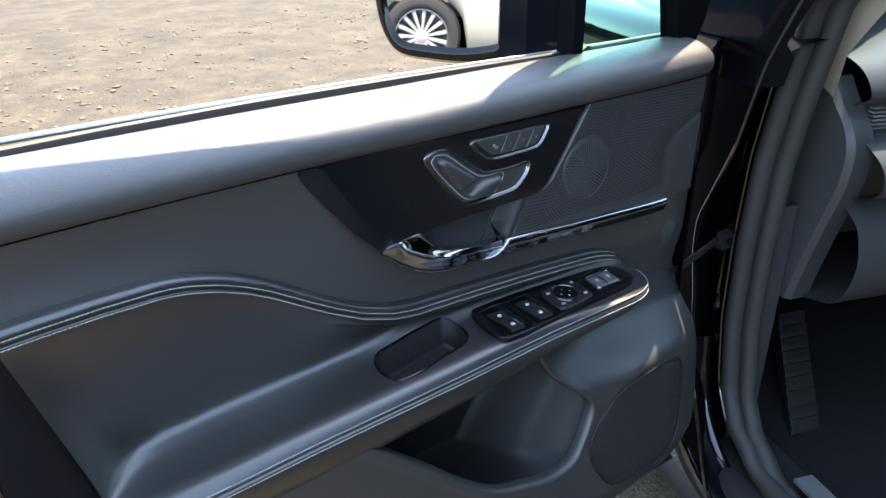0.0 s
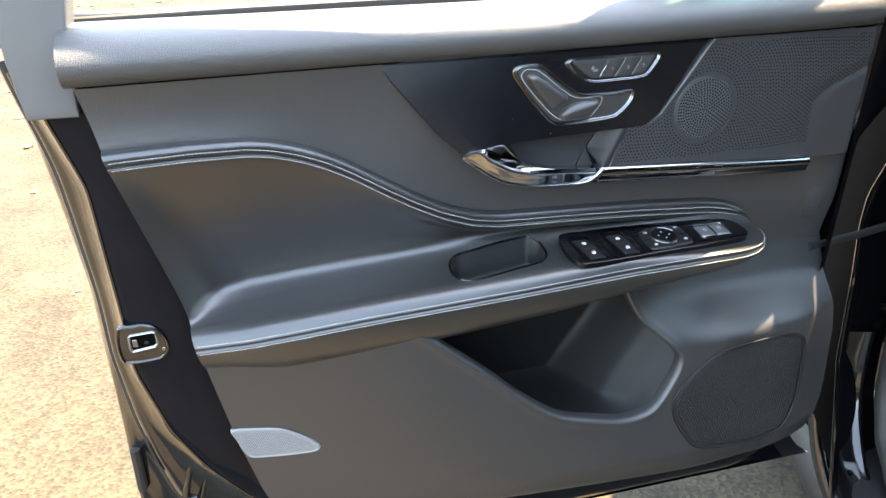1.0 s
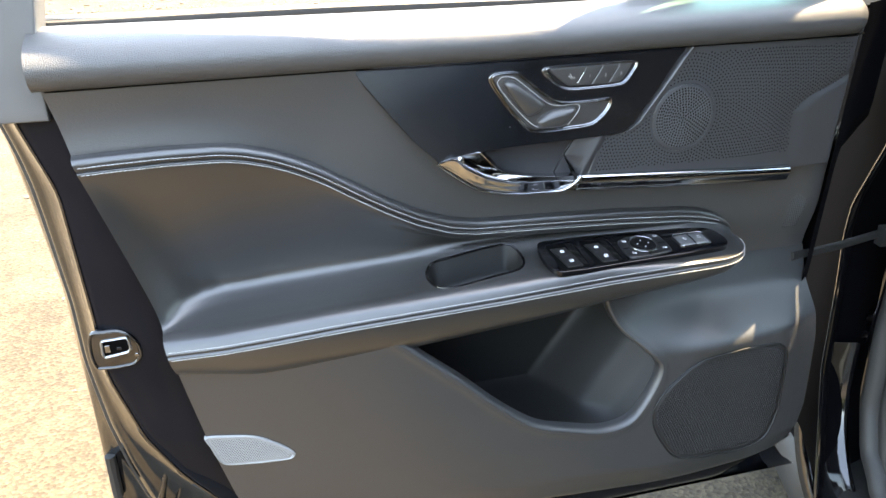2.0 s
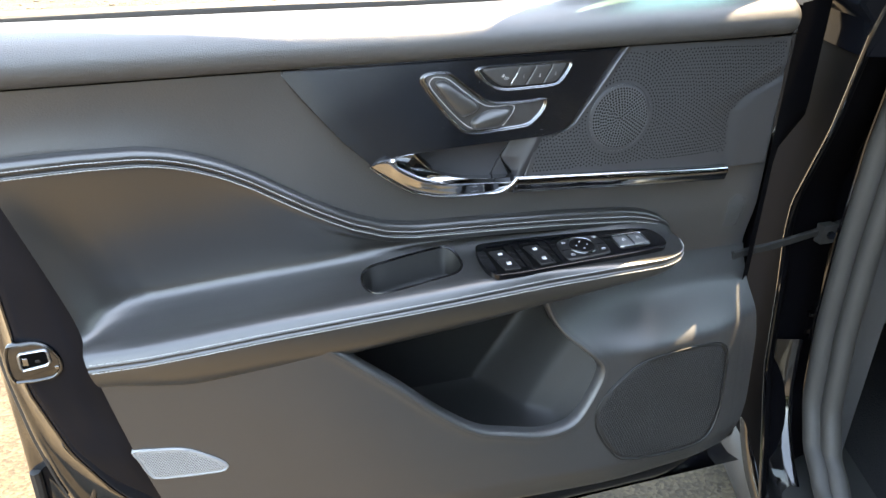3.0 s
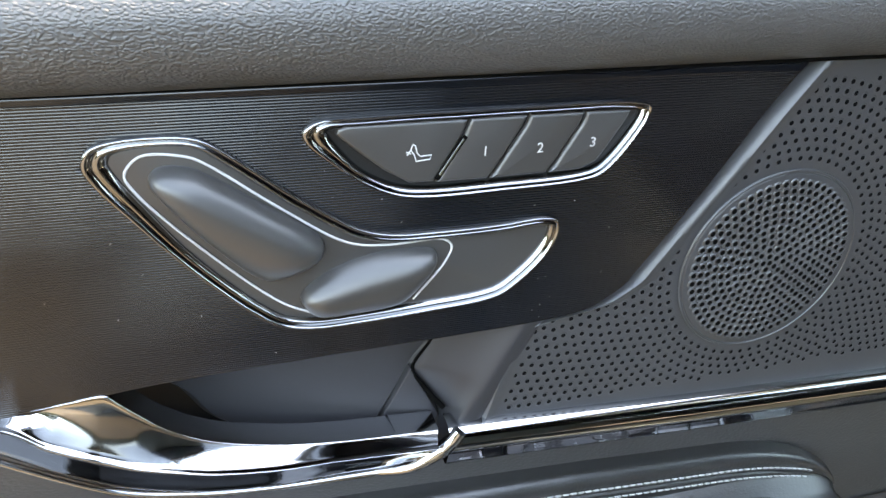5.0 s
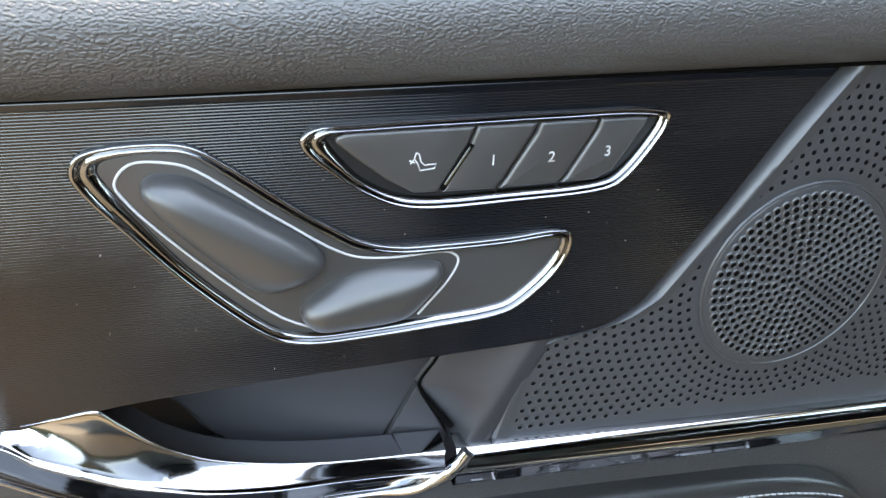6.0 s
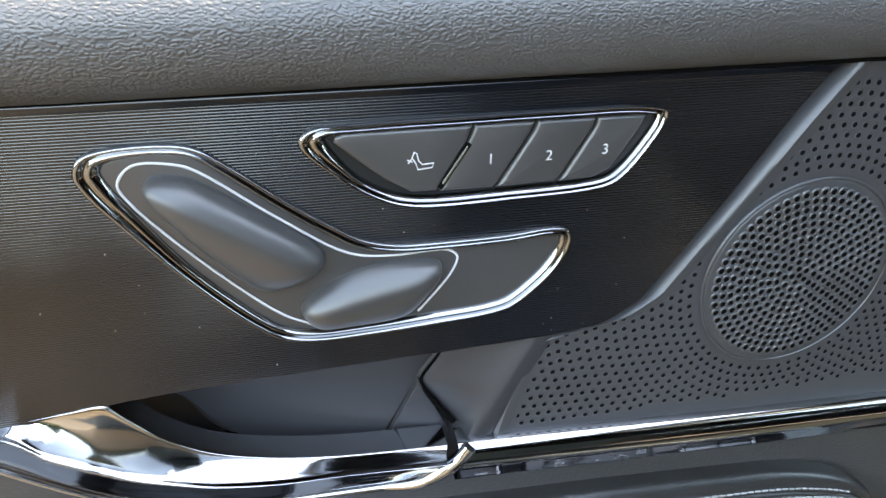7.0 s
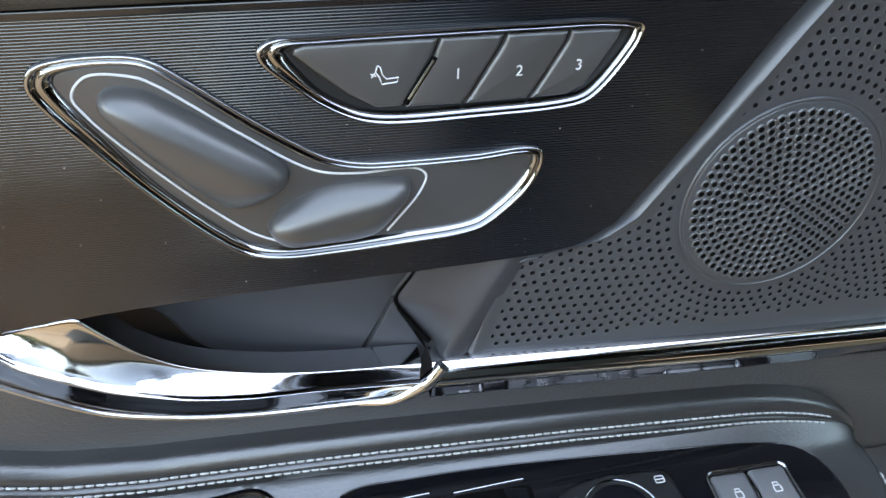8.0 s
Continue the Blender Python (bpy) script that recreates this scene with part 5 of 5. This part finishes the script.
def mirror_put(x, z, h=0.0):
    return tuple(mirror_c + side * x + upv * z + mirror_n * h)


MO = spline([(-0.098, 0.075), (-0.112, 0.02), (-0.100, -0.045), (-0.075, -0.075), (-0.020, -0.082), (0.060, -0.078), (0.108, -0.060), (0.112, 0.0), (0.105, 0.075), (0.0, 0.085)], 6, True)
house = []
for k, h in ((1.0, 0.004), (1.06, -0.004), (1.10, -0.020), (1.06, -0.050), (0.9, -0.080), (0.6, -0.100), (0.05, -0.108)):
    house.append([mirror_put(x * k, z * k, h) for x, z in MO])
dm = part("mirror_housing", grid_mesh(np.array(house), True), PAINT, door, "glossy black door mirror housing")
part("mirror_glass", plate(offset(MO, 0.006), lambda x, z, h: mirror_put(x, z, h + 0.001), 0.004, 0.001), MIRROR, dm, smooth=False)
part("mirror_surround", bezel(MO, lambda x, z, h: mirror_put(x, z, h + 0.002), 0.020, 0.006), GLOSS, dm)
part("mirror_arm", tube([(0.33, 0.10, 1.03), (0.31, 0.17, 1.045), (0.27, 0.24, 1.06)], (0.045, 0.04, 0.035), 12, flat=0.6), RUBBER, dm)
foot = np.array([[(0.245, 0.115, z0), (0.330, 0.105, z0), (0.335, 0.150, z0), (0.300, 0.200, z0), (0.262, 0.205, z0), (0.236, 0.160, z0)] for z0 in (1.03, 1.05, 1.10, 1.13, 1.145)])
part("mirror_foot", grid_mesh(foot, True), SHADEPAINT, dm, "black mirror foot on the door")

# ---- the car that the door hangs on ----
CAR_O, CAR_R, CAR_I = Vector((0.74, 0.05, 0)), Vector((-0.342, -0.94, 0)), Vector((0.94, -0.342, 0))


def C(r, i, z):
    """A place by metres rearwards, inwards and up from the front door opening."""
    return tuple(CAR_O + CAR_R * r + CAR_I * i + Vector((0, 0, z)))


car = thing("parked_car", "black car body round the open front doorway", "car", (0, 0, 0))
SR = soft(table((0.255, 0.272, 0.305, 0.38, 0.52, 0.674, 0.842, 0.975, 1.112, 1.30, 1.50), (0.24, 0.155, 0.075, 0.028, 0.004, 0.0, 0.007, 0.030, 0.062, 0.20, 0.46)), 0.012)
LR = soft(table((0.10, 0.22, 0.43, 0.55, 0.63, 0.78, 0.90, 1.10, 1.3, 1.5), (-0.30, -0.33, -0.32, -0.27, -0.25, -0.19, -0.13, -0.05, 0.08, 0.34)), 0.03)
EDGE = soft(table((0.20, 0.364, 0.45, 0.60, 0.68, 0.737, 0.88, 1.027, 1.128, 1.30, 1.55), (0.16, 0.084, 0.044, 0.018, -0.002, -0.002, 0.064, 0.104, 0.155, 0.27, 0.52)), 0.02)
zz = np.linspace(0.26, 1.50, 90)
sr, lr = SR(zz), LR(zz)
slim = ramp(1.05, 1.15, zz)
lines = []
for r, i in ((sr - 0.36 + 0.24 * slim, 0.06), (sr - 0.20 + 0.10 * slim, 0.045), (sr - 0.13 + 0.04 * slim, 0.040), (sr - 0.075, 0.030), (sr - 0.045, 0.012), (sr - 0.030, 0.000), (sr - 0.015, 0.002), (sr + 0.01, 0.012)):
    lines.append([C(a, i, z) for a, z in zip(r, zz)])
part("hinge_pillar", loft(np.array(lines), 4), SHADEPAINT, car, "glossy black painted hinge pillar")
for z0 in (0.885, 0.475):
    bits = []
    box(bits, (-0.115, 0.012, z0 - 0.030), (-0.055, 0.040, z0 + 0.030), C)
    box(bits, (-0.110, -0.050, z0 - 0.022), (-0.085, 0.020, z0 + 0.022), C)
    hinge = part("door_hinge", merged(*bits), PAINT, car, "black painted door hinge", False)
    part("hinge_pin", tube([C(-0.095, -0.055, z0 - 0.036), C(-0.095, -0.055, z0 + 0.036)], 0.009, 10), PAINT, hinge)
    for dz in (-0.018, 0.018):
        part("hinge_bolt", tube([C(-0.068, 0.014, z0 + dz), C(-0.068, 0.004, z0 + dz)], 0.0075, 6), PAINT, hinge)
sill_path = [C(float(SR(z)) + 0.016, 0.0, z) for z in np.linspace(1.50, 0.29, 60)]
sill_path += [C(r, 0.0, z) for r, z in ((0.16, 0.266), (0.24, 0.258), (0.40, 0.255), (1.10, 0.255))]
part("door_seal", tube(spline(sill_path, 2), 0.023, 12, flat=0.8), GREYRUBBER, car, "dark grey rubber doorway seal")
part("seal_lip", tube(spline([tuple(Vector(p) + CAR_R * 0.027 + CAR_I * 0.017) for p in sill_path], 2), 0.017, 10), GREYRUBBER, car)
part("fender_lip", tube([C(float(EDGE(z)), -0.10, z) for z in np.linspace(0.2, 1.13, 50)], 0.0030, 6), PAINT, car)
part("seal_edge", tube([C(float(SR(z)) - 0.014, -0.008, z) for z in np.linspace(0.30, 1.5, 50)], 0.0026, 6), PAINT, car)
rocker = []
for r in np.linspace(-0.35, 1.15, 30):
    rocker.append([C(r, 0.10, 0.25), C(r, 0.02, 0.245), C(r, -0.05, 0.235), C(r, -0.085, 0.20), C(r, -0.09, 0.15), C(r, -0.05, 0.10), C(r, 0.2, 0.10)])
part("rocker", loft(np.swapaxes(np.array(rocker), 0, 1), 4), RUBBER, car, "satin black sill")
corner = []
for r, z in spline([(-0.016, 0.47), (-0.006, 0.39), (0.022, 0.315), (0.085, 0.252), (0.20, 0.222), (0.45, 0.215)], 8):
    corner.append([C(r - 0.030, -0.098, z - 0.022), C(r - 0.006, -0.096, z - 0.006), C(r, -0.088, z), C(r - 0.003, -0.060, z - 0.003), C(r - 0.002, -0.035, z - 0.002), C(r + 0.001, -0.020, z), C(r - 0.004, -0.014, z - 0.008), C(r - 0.02, -0.012, z - 0.03)])
part("sill_corner", loft(np.swapaxes(np.array(corner), 0, 1), 4), PAINT, car, "glossy black painted sill corner")
bits = []
box(bits, (0.20, 0.045, 0.268), (0.90, 0.085, 0.276), C)
part("sill_plate", merged(*bits), SATIN, car, "brushed steel sill plate", False)
bits = []
box(bits, (-0.55, 0.10, 0.18), (1.6, 1.50, 0.21), C)
part("cabin_floor", merged(*bits), CARPET, car, "black carpeted cabin floor", False)
kick = [[C(r, i, z) for r, i in ((0.03, 0.02), (0.02, 0.09), (-0.10, 0.115), (-0.32, 0.13), (-0.48, 0.20), (-0.52, 0.50), (-0.52, 1.5))] for z in np.linspace(0.20, 0.75, 12)]
part("kick_panel", grid_mesh(np.array(kick)), DASH, car, "dark moulded kick panel")
rest = []
for k in np.linspace(0, 1, 55):
    r, i, z = -0.19 + 0.225 * k, 0.327 - 0.105 * k, 0.368 - 0.156 * k
    z = z + 0.004 * (1 if (k * 9) % 1 < 0.7 else 0)
    rest.append([C(r, i - 0.037, z - 0.05), C(r, i - 0.036, z - 0.003), C(r, i - 0.033, z), C(r, i + 0.033, z), C(r, i + 0.036, z - 0.003), C(r, i + 0.037, z - 0.05)])
part("footrest", grid_mesh(np.array(rest)[:, ::-1]), RUBBER, car, "grooved black footrest", crease=25)
cap = []
for z, r0, r1 in ((0.555, -0.12, 0.030), (0.60, -0.12, 0.040), (0.70, -0.12, 0.066), (0.811, -0.12, 0.098), (0.87, -0.12, 0.100), (0.905, -0.12, 0.085), (0.944, -0.12, 0.048), (0.98, -0.12, 0.020)):
    cap.append([C(r0, 0.085, z), C(0.5 * (r0 + r1), 0.095, z), C(r1 - 0.01, 0.100, z), C(r1, 0.110, z), C(r1 - 0.004, 0.150, z)])
part("dash_end", loft(np.array(cap), 5), DASH, car, "dark dashboard end cover")
dash = []
for i in np.linspace(0.13, 1.45, 24):
    dash.append([C(-0.56, i, 1.00), C(-0.20, i, 1.02), C(0.02, i, 1.01), C(0.07, i, 0.985), C(0.085, i, 0.955), C(0.05, i, 0.935), C(0.045, i, 0.895), C(0.10, i, 0.880), C(0.145, i, 0.850), C(0.150, i, 0.815), C(0.110, i, 0.785), C(0.07, i, 0.775), C(0.12, i, 0.74), C(0.14, i, 0.66), C(0.10, i, 0.58), C(-0.2, i, 0.56)])
part("dashboard", loft(np.swapaxes(np.array(dash), 0, 1), 4), DASH, car, "black padded dashboard")
vent = []
for k in range(6):
    box(vent, (0.046, 0.17, 0.893 + 0.007 * k), (0.060, 0.50, 0.8965 + 0.007 * k), C)
part("air_vent", merged(*vent), SATIN, car, "silver ribbed air vent", False)
bits = []
box(bits, (0.10, 0.20, 0.665), (0.148, 0.30, 0.725), C)
part("light_switch", merged(*bits), GLOSS, car, "black light switch block", False)
fender = []
for k in np.linspace(0, 1, 24):
    col = []
    for z, i in ((0.26, -0.085), (0.36, -0.10), (0.50, -0.10), (0.66, -0.10), (0.80, -0.10), (0.93, -0.098), (1.02, -0.085), (1.045, -0.06), (1.058, -0.01), (1.060, 0.03)):
        col.append(C(float(EDGE(min(z, 1.03))) * (1 - k) - 1.15 * k, i - 0.02 * math.sin(k * 3.1), z))
    fender.append(col)
# One fender; the paint of its rear stretch is darkened for shade
part("fender_rear", loft(np.swapaxes(np.array(fender[:6]), 0, 1), 4), SHADEBLACK, car, "black rear edge of the front fender")
part("fender", loft(np.swapaxes(np.array(fender[5:]), 0, 1), 4), PAINT, car, "glossy black front fender")
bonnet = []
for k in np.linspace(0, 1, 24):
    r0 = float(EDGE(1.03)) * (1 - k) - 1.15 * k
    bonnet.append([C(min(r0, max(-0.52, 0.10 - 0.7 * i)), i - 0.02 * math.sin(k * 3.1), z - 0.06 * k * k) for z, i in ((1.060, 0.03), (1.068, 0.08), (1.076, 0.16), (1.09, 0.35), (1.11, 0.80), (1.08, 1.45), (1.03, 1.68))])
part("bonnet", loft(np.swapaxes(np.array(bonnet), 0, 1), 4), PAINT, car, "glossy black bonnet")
# Pillar base is widened and bulged to block stray sun on the door
apillar = []
for z in np.linspace(0.99, 1.57, 26):
    k = max(0.0, (z - 1.03) / 0.54)
    r0, w, out = float(EDGE(z)), 0.27 - 0.15 * k, -0.102 + 0.14 * k * k - 0.03 * float(1 - ramp(1.10, 1.35, z)) * float(ramp(1.03, 1.06, z))
    apillar.append([C(r0, out + 0.05, z), C(r0, out + 0.006, z), C(r0 - 0.006, out, z), C(r0 - 0.5 * w, out - 0.004, z), C(r0 - w + 0.01, out + 0.004, z), C(r0 - w, out + 0.03, z)])
part("front_pillar", grid_mesh(np.array(apillar)), SHADEPAINT, car, "glossy black windscreen pillar")
cover_line = [(-0.030, 0.985, 0.085), (-0.010, 1.06, 0.075), (0.05, 1.14, 0.075), (0.14, 1.24, 0.085), (0.30, 1.38, 0.10), (0.50, 1.53, 0.12)]
part("pillar_trim", grid_mesh(np.array([[C(r - 0.03, i + 0.02, z), C(r, i, z), C(r + 0.05, i - 0.01, z - 0.01), C(r + 0.09, i - 0.006, z - 0.03)] for r, z, i in cover_line])), CREAM, car, "cream windscreen pillar trim")
part("fender_return", grid_mesh(np.array([[C(float(EDGE(z)), -0.099, z), C(float(EDGE(z)) - 0.004, -0.090, z), C(float(EDGE(z)) - 0.020, -0.080, z), C(float(EDGE(z)) - 0.060, -0.076, z), C(float(EDGE(z)) - 0.12, 0.03, z)] for z in np.linspace(0.24, 1.06, 40)])), SHADEBLACK, car, "folded inner edge of the fender")
tail = []
for r in np.linspace(1.10, 3.4, 24):
    drop = 0.35 * max(0.0, (r - 2.9) / 0.5) ** 2
    tail.append([C(r, -0.04, 0.24), C(r, -0.07, 0.45), C(r, -0.09, 0.75), C(r, -0.085, 0.98), C(r, -0.04, 1.08), C(r, 0.05, 1.36 - drop), C(r, 0.12, 1.55 - drop)])
part("rear_side", loft(np.swapaxes(np.array(tail), 0, 1), 4), PAINT, car, "glossy black rear side")
roof = []
for r in np.linspace(0.47, 3.45, 30):
    z0 = 1.66 - 0.06 * ((r - 1.5) / 1.5) ** 2 - 0.40 * max(0.0, (r - 2.9) / 0.5) ** 2
    roof.append([C(r, i, z0 - dz) for i, dz in ((0.11, 0.085), (0.15, 0.045), (0.25, 0.015), (0.50, 0.0), (0.82, -0.008), (1.14, 0.0), (1.40, 0.015), (1.50, 0.045), (1.54, 0.085))])
part("roof", loft(np.swapaxes(np.array(roof), 0, 1), 3), PAINT, car, "glossy black roof")
offside = []
for r in np.linspace(-1.15, 3.4, 40):
    top_z = float(np.interp(r, (-1.15, -0.5, 0.45, 2.9, 3.4), (0.95, 1.03, 1.56, 1.58, 1.15)))
    offside.append([C(r, 1.70, 0.24), C(r, 1.74, 0.45), C(r, 1.76, 0.75), C(r, 1.74, 0.95), C(r, 1.68, min(1.02, top_z)), C(r, 1.56, top_z)])
part("off_side", loft(np.swapaxes(np.array(offside), 0, 1), 3), PAINT, car, "glossy black off side")
part("nose", loft(np.array([[C(-1.15 - b, i, z) for i in np.linspace(-0.10, 1.74, 14)] for z, b in ((0.22, 0.02), (0.45, 0.10), (0.75, 0.10), (0.93, 0.04), (0.99, -0.02))]), 3), PAINT, car, "glossy black nose")
part("tailgate", grid_mesh(np.array([[C(3.4 + b, i, z) for i in np.linspace(-0.06, 1.74, 10)] for z, b in ((0.24, 0.0), (0.6, 0.06), (1.0, 0.05), (1.25, 0.02))])), PAINT, car, "glossy black tailgate")
bits = []
box(bits, (1.9, 0.1, 0.2), (1.98, 1.5, 1.56), C)
part("cabin_shell", merged(*bits), PLASTIC, car, "dark cabin lining", False)
bits = tube([C(0.40, 0.10, 1.50), C(0.62, 0.12, 1.59), C(1.10, 0.12, 1.62)], 0.05, 10)
part("roof_rail", bits, PAINT, car)
# door check arm from door to pillar
strap = thing("door_check", "black steel door check arm bolted to the pillar", "door check", (0, 0, 0))
part("check_arm", tube([(0.50, 0.030, 0.690), (0.60, 0.050, 0.686), (0.717, 0.080, 0.682), (0.78, 0.10, 0.681)], 0.0075, 8, flat=0.6), RUBBER, strap)
bits = []
box(bits, (0.700, 0.062, 0.666), (0.726, 0.078, 0.698))
part("check_bracket", merged(*bits), RUBBER, strap, smooth=False)
part("check_bolt", tube([(0.713, 0.055, 0.683), (0.715, 0.066, 0.682)], 0.0065, 6), SHADEPAINT, strap)

ws_v = [C(-0.55, -0.02, 1.03), C(-0.55, 1.54, 1.03), C(0.47, 1.54, 1.59), C(0.47, 0.12, 1.59)]
part("windscreen", (ws_v, [(0, 1, 2, 3)]), DARKTINT, car, "tinted windscreen", False)


# ---- champagne car standing further along the lot ----
def wheel(parent, at):
    """A wheel in the plane x = const, facing +x."""
    x0, y0, z0 = at
    prof = [(0.06, 0.235), (0.075, 0.25), (0.080, 0.285), (0.070, 0.325), (0.040, 0.345), (-0.12, 0.345), (-0.16, 0.30), (-0.15, 0.235)]
    a = np.linspace(0, 2 * math.pi, 48, endpoint=False)
    G = np.array([[(x0 + d, y0 + r * math.cos(q), z0 + r * math.sin(q)) for q in a] for d, r in prof])
    w = part("wheel", grid_mesh(G, True), TYRE, parent)
    G = np.array([[(x0 + d, y0 + r * math.cos(q), z0 + r * math.sin(q)) for q in a] for d, r in ((0.062, 0.238), (0.066, 0.228), (0.03, 0.220), (-0.06, 0.215), (-0.07, 0.02))])
    rim = part("rim", grid_mesh(G, True), LOCKKEY, w)
    hub = np.array([[(x0 + d, y0 + r * math.cos(q), z0 + r * math.sin(q)) for q in a] for d, r in ((0.02, 0.06), (0.05, 0.055), (0.058, 0.035), (0.060, 0.002))])
    part("hub", grid_mesh(hub, True), ALLOY, w)
    for k in range(15):
        q = 2 * math.pi * k / 15
        c, n = np.array((0, math.cos(q), math.sin(q))), np.array((0, -math.sin(q), math.cos(q)))
        o = np.array((x0, y0, z0))
        V = [o + np.array((d, 0, 0)) + c * r + n * t for d, r, t in ((0.048, 0.045, 0.010), (0.048, 0.045, -0.010), (0.058, 0.225, 0.016), (0.058, 0.225, -0.016), (0.010, 0.045, 0.012), (0.010, 0.045, -0.012), (0.020, 0.225, 0.018), (0.020, 0.225, -0.018))]
        part("spoke", (V, [(0, 1, 3, 2), (0, 2, 6, 4), (1, 5, 7, 3), (2, 3, 7, 6)]), ALLOY, w, smooth=False)
    return w


far = thing("far_car", "champagne coloured parked car with multi-spoke wheels", "car", (0, 0, 0))
FX, FY = -5.55, 0.75
ys2 = np.linspace(-1.05, 3.75, 120)
top = np.interp(ys2, (-1.05, -0.95, -0.3, 0.35, 1.1, 2.6, 3.3, 3.75), (0.55, 0.78, 0.95, 1.02, 1.52, 1.56, 1.15, 0.95))
belt = np.interp(ys2, (-1.05, -0.95, -0.3, 0.5, 3.0, 3.75), (0.50, 0.68, 0.86, 0.95, 1.00, 0.90))
arch = np.maximum(np.sqrt(np.clip(0.40 ** 2 - ys2 ** 2, 0, 1)), np.sqrt(np.clip(0.40 ** 2 - (ys2 - 2.75) ** 2, 0, 1)))
low = np.where(arch > 0, np.maximum(0.34 + arch - 0.02, 0.24), 0.24)
low = np.minimum(low, belt - 0.05)
lines = []
for k, dx in ((0.0, 0.02), (0.15, 0.06), (0.45, 0.09), (0.8, 0.07), (1.0, 0.02)):
    lines.append(np.stack([FX + dx + 0 * ys2, FY + ys2, low + (belt - low) * k], 1))
lines.append(np.stack([FX - 0.10 + 0 * ys2, FY + ys2, np.maximum(top - 0.06, belt)], 1))
lines.append(np.stack([FX - 0.35 + 0 * ys2, FY + ys2, top], 1))
lines.append(np.stack([FX - 1.5 + 0 * ys2, FY + ys2, top], 1))
part("body", loft(np.array(lines), 3), SILVERPAINT, far, "champagne painted body side")
bits = []
box(bits, (FX - 1.6, FY - 0.9, 0.22), (FX - 0.12, FY + 3.6, 0.5))
part("underbody", merged(*bits), DARK, far, smooth=False)
win = [[(FX - 0.005 - 0.09 * k, FY + y, np.interp(y, (0.5, 1.15, 2.5, 3.0), (0.97, 1.0, 1.0, 1.0)) + k * np.interp(y, (0.5, 1.15, 2.5, 3.0), (0.02, 0.44, 0.46, 0.2))) for y in np.linspace(0.6, 2.9, 20)] for k in (0.1, 0.9)]
part("side_window", grid_mesh(np.array(win)), GLOSS, far, "dark side window")
for y in (0.0, 2.75):
    wheel(far, (FX + 0.0, FY + y, 0.345))

bits = []
box(bits, (-0.62, 0.02, 0.2), (-0.54, 1.54, 1.04), C)
part("firewall", merged(*bits), CARPET, car, smooth=False)
for r in (-0.80, 2.05):
    part("tyre", tube([C(r + 0.25 * math.cos(q), 0.06, 0.35 + 0.25 * math.sin(q)) for q in np.linspace(0, 2 * math.pi, 40, endpoint=False)], 0.10, 12, True), TYRE, car)
